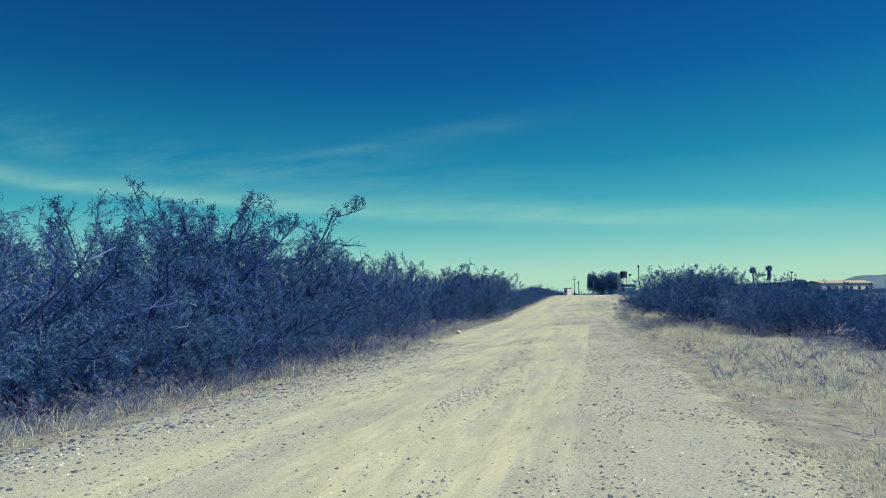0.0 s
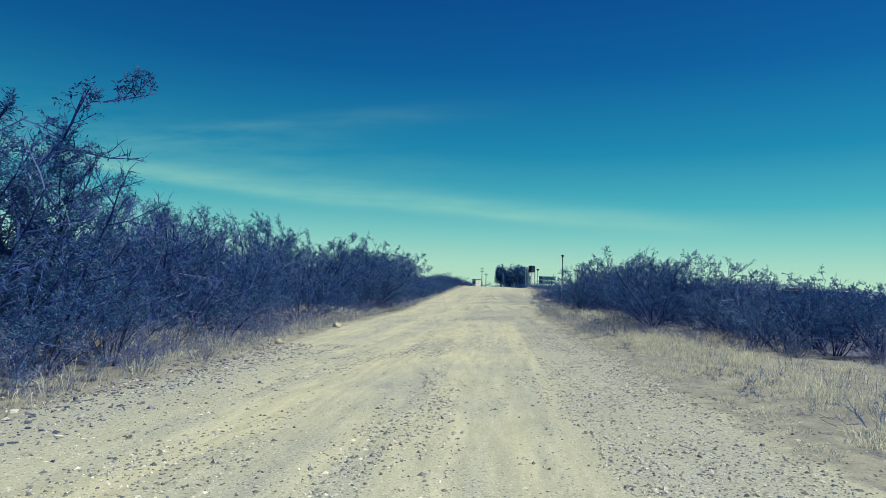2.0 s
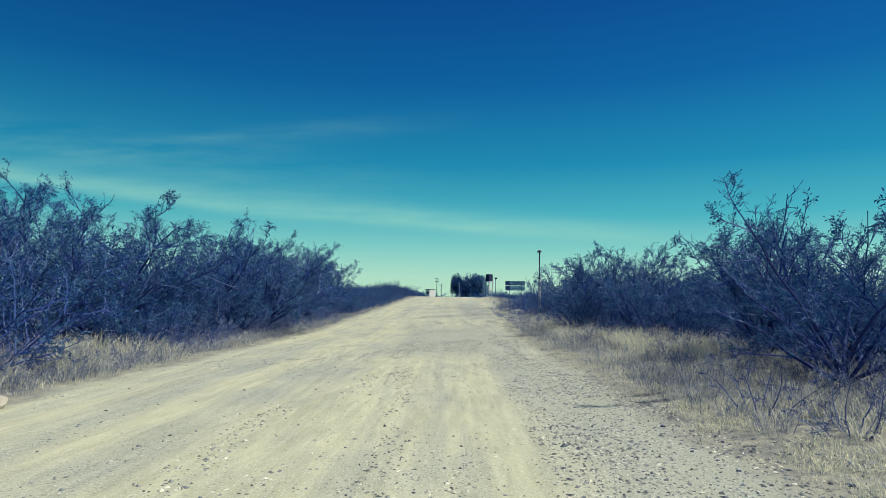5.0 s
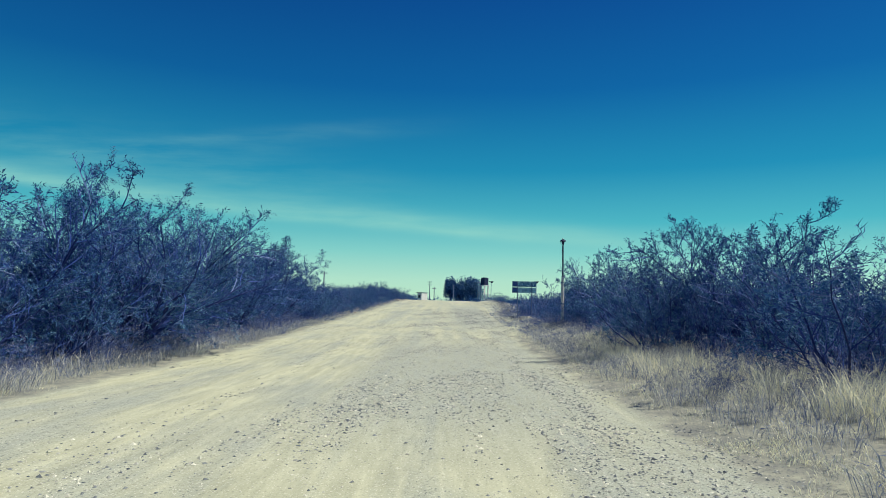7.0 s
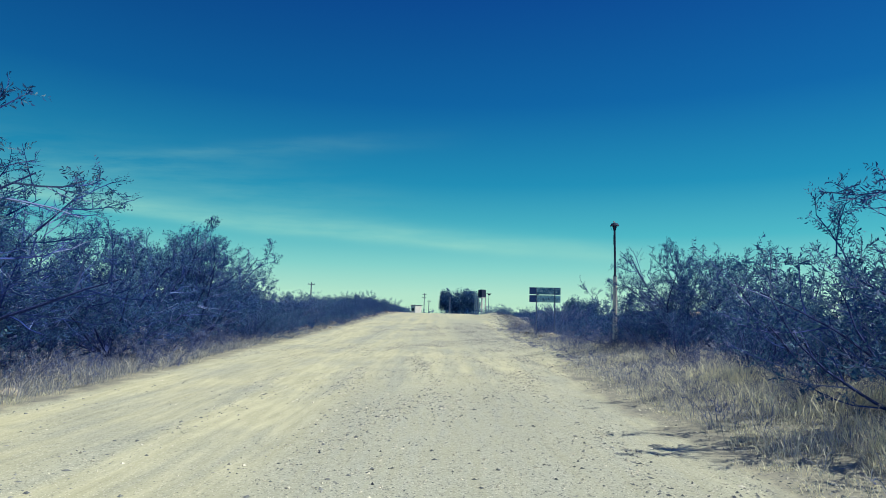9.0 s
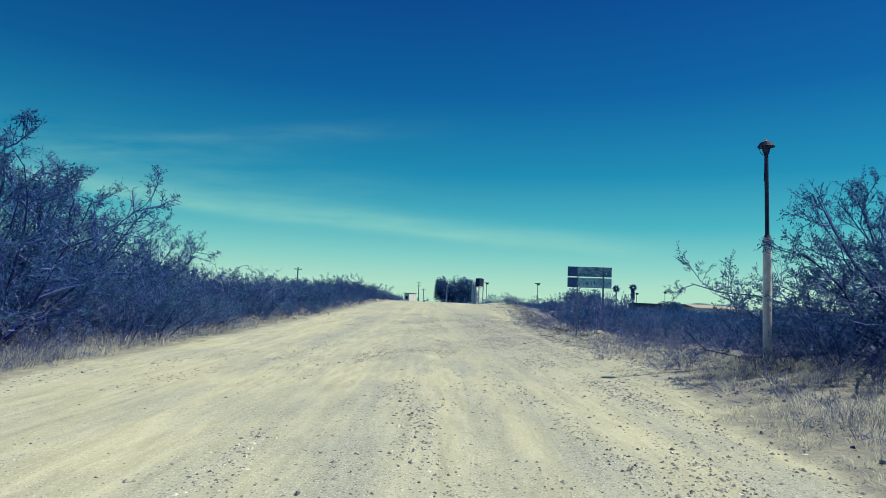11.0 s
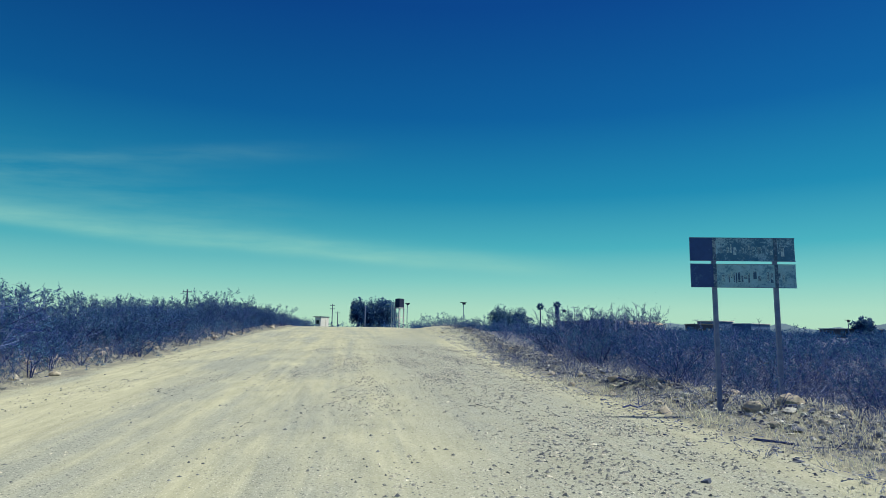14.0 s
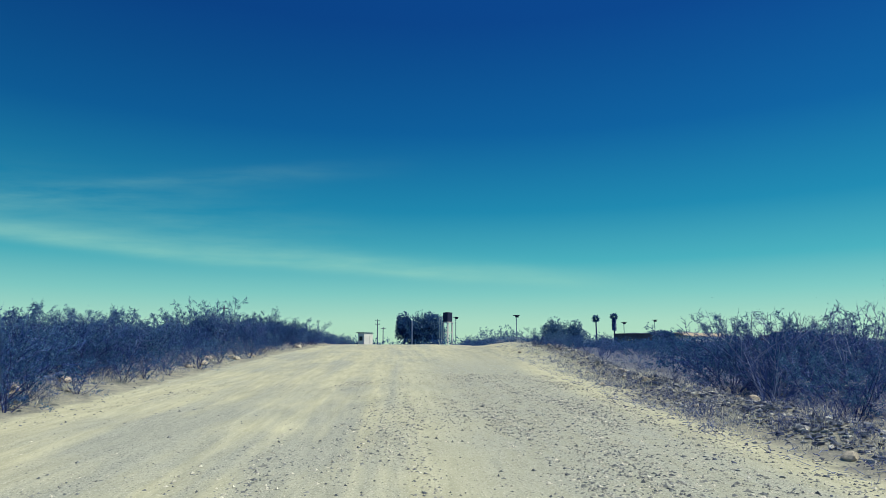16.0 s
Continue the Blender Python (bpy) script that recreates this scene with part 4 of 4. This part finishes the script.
M_CREAM = plain("cream_plaster", (0.60, 0.52, 0.38), (0.76, 0.68, 0.50), 1.0, 0.9)
M_TILE = plain("terracotta_roof", (0.38, 0.32, 0.25), (0.52, 0.46, 0.36), 3.0, 0.85)
M_BLUE = plain("faded_blue_paint", (0.07, 0.14, 0.30), (0.13, 0.22, 0.42), 0.7, 0.7)
M_BLOCK = plain("dark_block_wall", (0.07, 0.075, 0.12), (0.15, 0.14, 0.18), 1.2, 0.9)
M_TANK = plain("black_tank", (0.015, 0.025, 0.07), (0.04, 0.055, 0.12), 2.0, 0.6)
M_PANE = plain("dark_window", (0.02, 0.025, 0.035), (0.04, 0.05, 0.06), 2.0, 0.2)
# the blue of distance haze is put into the hills' base colour
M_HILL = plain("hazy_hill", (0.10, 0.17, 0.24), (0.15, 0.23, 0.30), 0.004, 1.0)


def peeling(name, under, paint, worn):
    """Sign sheeting that has cracked off in flakes."""
    m, k, b, _ = material(name)
    co = k.add("ShaderNodeTexCoord").outputs["Object"]
    big, small = k.noise(co, 3.5, 6, 0.65), k.noise(co, 28, 5, 0.7)
    f = k.math("ADD", k.math("MULTIPLY", big, 0.6), k.math("MULTIPLY", small, 0.4))
    col = k.mix(k.ramp(f, [(worn - 0.04, 0.0), (worn + 0.04, 1.0)]), under, paint)
    col = k.mix(0.4, col, k.ramp(k.noise(co, 9, 4), [(0.3, 0.45), (0.7, 1.0)]), "MULTIPLY")
    k.link(col, b.inputs["Base Color"])
    b.inputs["Roughness"].default_value = 0.55
    bumped(k, b, f, 0.3, 0.003)
    return m


M_SIGN_TOP = peeling("peeling_green_sheeting", (0.36, 0.60, 0.74), (0.06, 0.20, 0.36), 0.47)
M_SIGN_LOW = peeling("bleached_green_sheeting", (0.12, 0.32, 0.50), (0.36, 0.64, 0.76), 0.45)
M_SIGN_END = peeling("dark_sheeting", (0.07, 0.17, 0.36), (0.03, 0.08, 0.28), 0.40)
M_SIGN_BATTEN = peeling("worn_strip", (0.30, 0.42, 0.52), (0.05, 0.12, 0.24), 0.45)
M_MARK = peeling("faded_marking", (0.07, 0.20, 0.34), (0.50, 0.70, 0.78), 0.52)
M_MARK_DARK = peeling("dark_marking", (0.42, 0.66, 0.74), (0.04, 0.12, 0.26), 0.49)


def road_sign():
    ax, ay, bx, by = 5.08, 81.71, 6.83, 81.42
    yaw = math.atan2(by - ay, bx - ax)
    g = gz(5.9, 81.6)
    root = thing("road_sign", "weathered two-panel road sign on two steel posts", "road sign", Matrix.LocRotScale((ax, ay, g), Euler((0, 0, yaw)), None))
    top = 3.17 - g
    for x in (0.41, 1.44):
        post = part("post", boxes((x - 0.032, 0.045, top / 2 - 0.2, 0.006, 0.05, top + 0.36), (x + 0.032, 0.045, top / 2 - 0.2, 0.006, 0.05, top + 0.36),
                                  (x, 0.024, top / 2 - 0.2, 0.064, 0.006, top + 0.36)), M_STEEL, root)
        for z in (top - 0.1, top - 0.3, top - 0.52, top - 0.75):
            part("bolt", rods(((x, -0.007, z), (x, -0.017, z), 0.014, 0.011), sides=6), M_STEEL, post)
    rng = random.Random(4)
    for low, mat, mark in ((top - 0.40, M_SIGN_TOP, M_MARK), (top - 0.85, M_SIGN_LOW, M_MARK_DARK)):
        panel = part("panel", boxes((0.885, 0.009, low + 0.2, 1.77, 0.014, 0.40), bevel=0.004), mat, root)
        part("end_plate", boxes((0.205, -0.001, low + 0.2, 0.40, 0.004, 0.392)), M_SIGN_END, panel, "dark square plate at the panel's end")
        part("rim", boxes((0.885, -0.002, low + 0.397, 1.77, 0.02, 0.008), (0.885, -0.002, low + 0.003, 1.77, 0.02, 0.008)), M_STEEL, panel)
        for x in (0.41, 1.44):
            part("batten", boxes((x, -0.004, low + 0.2, 0.055, 0.008, 0.386)), M_SIGN_BATTEN, panel, "worn upright strip over the post")
        x = 0.52
        while x < 1.62:                      # lettering too worn to read
            w = rng.uniform(0.02, 0.055)
            if rng.random() < 0.86:
                part("mark", boxes((x + w / 2, -0.0005, low + rng.uniform(0.15, 0.22), w, 0.003, rng.uniform(0.06, 0.17))), mark, panel)
            x += w + rng.uniform(0.012, 0.03)


road_sign()


def lamp_pole():
    x, y = 6.4, 68.7
    g = gz(x, y)
    h = 4.95 - g
    root = thing("lamp_pole", "old whitewashed pole with a thin rusty pipe and lamp hood", "pole", Matrix.Translation((x, y, g)))
    part("butt", rods(((0, 0, -0.3), (0, 0, 1.2), 0.09, 0.084), ((0, 0, 1.2), (0.01, 0, 2.55), 0.084, 0.078), sides=14), M_LIME, root, "thick whitewashed lower part, flaking")
    part("shaft", rods(((0.01, 0, 2.55), (0.0, 0, h - 0.02), 0.042, 0.038), sides=12), M_DARK, root, "thin dark rusty pipe")
    part("collar", rods(((0.01, 0, 2.53), (0.01, 0, 2.60), 0.084, 0.05), sides=14), M_DARK, root)
    hood = part("hood", rods(((0, 0, h - 0.07), (0, 0, h + 0.02), 0.17, 0.12), ((0, 0, h + 0.02), (0, 0, h + 0.06), 0.06, 0.03), ((0, 0, h - 0.22), (0, 0, h - 0.07), 0.05, 0.09), sides=16), M_DARK, root, "wide rusty lamp hood")
    part("insulator", rods(((-0.02, 0, h + 0.05), (-0.02, 0, h + 0.11), 0.03, 0.02), sides=8), M_WHITE, hood, "white porcelain insulator")
    part("wire", rods(((-0.16, 0, h - 0.05), (-0.12, 0, h - 0.2), 0.006, 0.006), ((-0.12, 0, h - 0.2), (-0.03, 0, h - 0.26), 0.006, 0.006), ((-0.03, 0, h - 0.26), (-0.05, 0, h - 0.8), 0.006, 0.006), sides=5), M_DARK, root)


lamp_pole()


def rock(x, y, size, seed, name="rock", label="pale angular rock lying beside the track"):
    rng = random.Random(seed)
    bm = bmesh.new()
    bmesh.ops.create_icosphere(bm, subdivisions=2, radius=size / 2)
    cut = [(rand_dir(rng), size * rng.uniform(0.26, 0.42)) for _ in range(9)]
    for v in bm.verts:
        for n, d in cut:
            over = v.co.dot(n) - d
            if over > 0:
                v.co -= n * over
        v.co.z *= 0.7
    ob = part(name, bm, M_ROCK)
    ob.matrix_basis = Matrix.LocRotScale((x, y, gz(x, y) + size * 0.12), Euler((0, 0, rng.uniform(0, 6))), None)
    tagged(ob, label, "rock", "rocks beside the track")


def rocks():
    rng = random.Random(12)
    for i, (x, y, s) in enumerate([(-5.9, 33.4, 0.42), (-6.3, 32.2, 0.25), (-6.0, 29.5, 0.3), (-5.6, 26.1, 0.28), (-7.2, 56.4, 0.35), (-5.3, 14.6, 0.2), (7.3, 78.2, 0.3), (6.6, 83.0, 0.32), (7.0, 82.7, 0.3),
                                   (7.9, 79.4, 0.22), (6.0, 80.0, 0.18), (8.3, 84.2, 0.26), (5.7, 81.1, 0.34), (6.3, 81.0, 0.40), (7.0, 80.9, 0.30), (6.6, 80.3, 0.22), (7.4, 80.2, 0.26), (5.4, 80.2, 0.2), (7.2, 77.0, 0.2), (8.6, 78.0, 0.3)]):
        rock(x, y, s, i)
    for i in range(44):
        y = rng.uniform(82, 124)
        rock(float(table(LEFT_X, y)) - 0.5 - rng.random() * 1.3, y, rng.uniform(0.15, 0.5), 100 + i)
    for i in range(34):
        y = rng.uniform(72, 112)
        rock(float(table(RIGHT_X, y)) + 1.4 + rng.random() * 3.0, y, rng.uniform(0.12, 0.32), 200 + i)


rocks()


# ---- the far side: hut, tank tower, palms, lamps, houses ----
def hut():
    x, y = -5.8, 190
    g = gz(x, y)
    root = thing("gate_hut", "small pale roadside hut with a flat dark roof", "hut", Matrix.LocRotScale((x, y, g), Euler((0, 0, radians(-27))), None))
    h = 3.75 - g
    part("wall", boxes((0, 0, h / 2 - 0.1, 1.15, 3.0, h + 0.2)), M_WHITE, root)
    part("roof", boxes((-0.1, 0, h + 0.07, 1.55, 3.3, 0.12), bevel=0.02), M_DARK, root, "dark flat roof slab")
    part("door", boxes((0.59, 0.7, 1.0, 0.06, 0.8, 2.0)), M_WHITE, root)
    part("window", boxes((0, -1.52, h - 0.9, 0.6, 0.06, 0.7)), M_PANE, root)


def tank_tower():
    x, y = 13.2, 250
    g = gz(x, y)
    root = thing("water_tower", "square dark water tank on pale concrete legs", "water tower", Matrix.LocRotScale((x, y, g), Euler((0, 0, radians(38))), None))
    b, t = 7.95 - g, 10.45 - g
    tank = part("tank", boxes((0, 0, (b + t) / 2, 1.85, 1.85, t - b), bevel=0.06), M_TANK, root, "dark square water tank")
    part("lid", boxes((0, 0, t + 0.04, 1.0, 1.0, 0.1), bevel=0.02), M_TANK, tank)
    part("platform", boxes((0, 0, b - 0.12, 2.4, 2.4, 0.22)), M_WHITE, root)
    for sx in (-0.85, 0.85):
        for sy in (-0.85, 0.85):
            part("leg", boxes((sx, sy, b / 2 - 0.1, 0.3, 0.3, b)), M_WHITE, root)
    for sy in (-0.85, 0.85):
        part("brace", boxes((0, sy, b * 0.55, 1.7, 0.18, 0.2)), M_WHITE, root)
    side = thing("tank_frame", "pale concrete frame beside the water tower", "frame", Matrix.LocRotScale((x - 1.95, y, g), Euler((0, 0, radians(-22))), None))
    for sx in (-0.28, 0.28):
        part("post", boxes((sx, 0, 3.8, 0.26, 0.3, 7.9)), M_WHITE, side)
    part("beam", boxes((0, 0, 7.65, 1.0, 0.32, 0.25)), M_WHITE, side)


def solar_lamp(x, y, top):
    g = gz(x, y)
    root = thing("street_lamp", "far slender street lamp with a flat solar head", "street lamp", Matrix.Translation((x, y, g)), "street lamps of the village")
    h = top - g
    part("mast", rods(((0, 0, 0), (0, 0, h - 0.3), 0.12, 0.09)), M_STEEL, root)
    part("head", boxes((0, 0, h - 0.3, 1.5, 0.7, 0.16), (0.15, 0, h - 0.6, 0.8, 0.35, 0.4), bevel=0.03), M_DARK, root, "dark flat lamp head")


def utility_pole(x, y, top, arms=1):
    g = gz(x, y)
    root = thing("utility_pole", "far wooden utility pole with crossarm", "utility pole", Matrix.Translation((x, y, g)), "utility poles")
    h = top - g
    part("shaft", rods(((0, 0, 0), (0, 0, h), 0.19, 0.13)), M_WOOD, root)
    for i in range(arms):
        arm = part("crossarm", boxes((0, 0, h - 0.5 - i * 1.2, 1.7, 0.14, 0.16)), M_WOOD, root)
        for s in (-0.7, 0.7):
            part("insulator", rods(((s, 0, h - 0.42 - i * 1.2), (s, 0, h - 0.2 - i * 1.2), 0.07, 0.05), sides=6), M_STEEL, arm)


def gate_post(x, y, top):
    g = gz(x, y)
    root = thing("gate_post", "far slender post beside the track", "post", Matrix.Translation((x, y, g)))
    part("shaft", rods(((0, 0, -0.2), (0, 0, top - g), 0.09, 0.08)), M_STEEL, root)
    part("cap", rods(((0, 0, top - g), (0, 0, top - g + 0.12), 0.12, 0.06)), M_STEEL, root)


def palm(x, y, top, skirt, seed):
    rng = random.Random(seed)
    g = gz(x, y)
    h = top - g
    root = thing("fan_palm", "far fan palm with a ragged crown" + (" over dead leaves" if skirt else ""), "palm", Matrix.Translation((x, y, g)), "fan palms")
    part("trunk", rods(((0, 0, -0.2), (0.1, 0, h * 0.5), 0.32, 0.26), ((0.1, 0, h * 0.5), (0, 0, h - 1.2), 0.26, 0.22)), M_BARK, root)
    buf = Buf()
    for _ in range(110):
        d = (rand_dir(rng) + Vector((0, 0, 0.15))).normalized()
        p = Vector((0, 0, h - 1.2))
        buf.leaf(p + d * 0.4, d, rand_dir(rng), rng.uniform(0.9, 1.6), rng.uniform(0.3, 0.55))
    ob = new("crown", mesh_from("crown", buf.v, buf.f, M_LEAF))
    ob.parent = root
    if skirt:
        buf = Buf()
        for _ in range(220):
            z = h - 1.6 - 3.8 * rng.random()
            a = rng.uniform(0, 6.283)
            o = Vector((math.cos(a), math.sin(a), 0))
            buf.leaf(Vector((0, 0, z)) + o * 0.3, (o * 0.7 + Vector((0, 0, -1))).normalized(), o, 1.3, 0.4)
        ob = new("dead_leaves", mesh_from("dead_leaves", buf.v, buf.f, M_TWIG))
        ob.parent = root


def crown_tree(name, x, y, top, width, seed, label, tall=0.75, pointed=False):
    """A far leafy tree: short trunk, limbs and a crown of many small clumps."""
    rng = random.Random(seed)
    g = gz(x, y)
    h = top - g
    root = thing(name, label, "tree", Matrix.Translation((x, y, g)), "trees of the village")
    runs = [((0, 0, -0.2), (0, 0, h * 0.5), 0.22, 0.14)]
    for _ in range(6):
        a = rng.uniform(0, 6.283)
        runs.append(((0, 0, h * 0.35), (math.cos(a) * width * 0.3, math.sin(a) * width * 0.3, h * rng.uniform(0.6, 0.85)), 0.1, 0.03))
    part("trunk", rods(*runs, sides=6), M_BARK, root)
    buf = Buf()
    for _ in range(5200):
        d = rand_dir(rng)
        t = rng.random() ** 0.33
        if pointed:
            zz = rng.random()
            rad = width * 0.5 * (1 - zz) ** 0.7 * math.sqrt(rng.random())
            a = rng.uniform(0, 6.283)
            p = Vector((rad * math.cos(a), rad * math.sin(a), h * (0.1 + 0.9 * zz)))
        else:
            bump = 1 + 0.42 * math.sin(3 * math.atan2(d.y, d.x) + seed) * math.sin(4 * d.z + seed)
            p = Vector((d.x * width * 0.5 * t * bump, d.y * width * 0.5 * t * bump, h * (1 - tall / 2) + d.z * h * tall * 0.5 * t * bump))
        s = rng.uniform(0.15, 0.42)
        buf.leaf(p, rand_dir(rng), rand_dir(rng), s * 1.5, s)
    ob = new("crown", mesh_from("crown", buf.v, buf.f, M_LEAF))
    ob.parent = root


def house(x, y, w, d, base, top, wall, roof, label, openings, gable=0.0, turn=0.0):
    """A low house that faces the track: walls, roof, and openings (centre, width, low, high, material)."""
    g = gz(x, y)
    root = thing("house", label, "house", Matrix.LocRotScale((x, y, g), Euler((0, 0, radians(turn))), None), "houses of the village")
    h = top - g - gable
    part("wall", boxes((0, 0, h / 2 - 0.4, w, d, h + 0.8)), wall, root)
    if gable:
        bm = bmesh.new()
        vs = [bm.verts.new(c) for c in ((-w / 2 - 0.4, -d / 2 - 0.5, h), (w / 2 + 0.4, -d / 2 - 0.5, h), (w / 2 + 0.4, d / 2 + 0.5, h), (-w / 2 - 0.4, d / 2 + 0.5, h), (-w / 2 - 0.4, 0, h + gable), (w / 2 + 0.4, 0, h + gable))]
        for f in ((0, 1, 5, 4), (2, 3, 4, 5), (3, 0, 4), (1, 2, 5), (3, 2, 1, 0)):
            bm.faces.new([vs[i] for i in f])
        part("roof", bm, roof, root)
    else:
        part("roof", boxes((0, 0, h + 0.1, w + 0.5, d + 0.6, 0.22), bevel=0.02), roof, root)
    for c, ww, lo, hi, mat, kind in openings:
        o = part(kind, boxes((c, -d / 2 - 0.02, (lo + hi) / 2, ww + 0.2, 0.08, hi - lo + 0.2)), M_WHITE, root)
        part("pane", boxes((c, -d / 2 - 0.05, (lo + hi) / 2, ww, 0.06, hi - lo)), mat, o)


def village():
    hut()
    tank_tower()
    for x, y, t in ((15.6, 252, 9.6), (28.1, 230, 9.1), (65.6, 260, 8.6), (75.7, 262, 9.4), (138.6, 230, 6.2)):
        solar_lamp(x, y, t)
    utility_pole(-7.1, 300, 10.6, 2)
    utility_pole(-5.2, 302, 8.0)
    utility_pole(-32.4, 200, 9.0)
    gate_post(1.7, 172, 5.2)
    palm(72.2, 306, 12.4, False, 1)
    palm(79.0, 306, 13.2, True, 2)
    crown_tree("cypress", 1.6, 250, 9.6, 4.6, 1, "far bushy evergreen beside the track")
    for i, (x, y, t, w) in enumerate([(4.4, 252, 8.6, 6.0), (7.2, 253, 10.0, 6.6), (9.6, 256, 10.4, 6.4), (49.6, 280, 9.5, 7.0), (56.3, 282, 8.9, 8.6), (78, 262, 6.0, 7.5), (143.6, 230, 6.4, 5.5)]):
        crown_tree("shade_tree", x, y, t, w, 10 + i, "far dark leafy tree with an uneven rounded crown", 1.0)
    house(69.0, 262, 9.0, 6, 0, 4.9, M_BLOCK, M_DARK, "far low dark house with flat roof", [(-2, 1.2, 1.0, 2.2, M_PANE, "window"), (2, 1.0, 0.1, 2.1, M_PANE, "door")])
    house(96.0, 275, 27, 8, 0, 5.6, M_WHITE, M_TILE, "far long white house with terracotta roof", [(x, 1.3, 0.9, 2.3, M_PANE, "window") for x in (-10, -6, -2, 6, 10)] + [(2, 1.1, 0.1, 2.2, M_PANE, "door")], 1.1, 32)
    house(109.8, 258, 6.0, 6, 0, 4.5, M_BLOCK, M_TILE, "far dark block house", [(-1.3, 1.2, 0.9, 2.1, M_PANE, "window"), (1.4, 1.0, 0.1, 2.1, M_CREAM, "door")])
    house(118.0, 262, 10.0, 7, 0, 5.6, M_BLUE, M_WHITE, "far blue painted house with pale roof edge", [(-3, 1.4, 1.0, 2.2, M_PANE, "window"), (2.6, 1.4, 1.0, 2.2, M_PANE, "window")], 0.0, 30)
    house(130.3, 262, 13.0, 7, 0, 4.9, M_BLUE, M_WHITE, "far long blue building with pale roof edge", [(x, 1.4, 1.0, 2.2, M_PANE, "window") for x in (-4.5, 0, 4.5)], 0.0, 30)
    house(152, 235, 32, 6, 0, 3.4, M_BLOCK, M_WHITE, "far low building with a white parapet", [(x, 1.4, 0.8, 1.7, M_PANE, "window") for x in (-12, -6, 0, 6, 12)])


village()


def hills():
    """Hills on the skyline; their blue is distance haze put into the colour."""
    for name, x0, x1, y, top, seed in (("hills", 900, 3900, 3300, 105, 1), ("hills", 300, 2200, 3900, 70, 2)):
        rng = random.Random(seed)
        n = 70
        ph = [rng.uniform(0, 6.28) for _ in range(5)]
        v, f = [], []
        for i in range(n + 1):
            t = i / n
            h = sum(math.sin(t * 6.28 * q + ph[j]) / (j + 1.6) for j, q in enumerate((1.3, 2.9, 5.1, 9.7, 17.3)))
            h = top * (0.55 + 0.28 * h) * min(1, t * 6, (1 - t) * 6)
            x = x0 + (x1 - x0) * t
            v += [(x, y - 260, -5), (x, y, max(h, 2)), (x, y + 400, -5)]
            if i:
                a = 3 * i
                f += [(a - 3, a, a + 1, a - 2), (a - 2, a + 1, a + 2, a - 1)]
        tagged(new(name, mesh_from(name, v, f, M_HILL, True)), "low hills on the skyline, blue haze put into their colour", "hills", kind="structure")


hills()
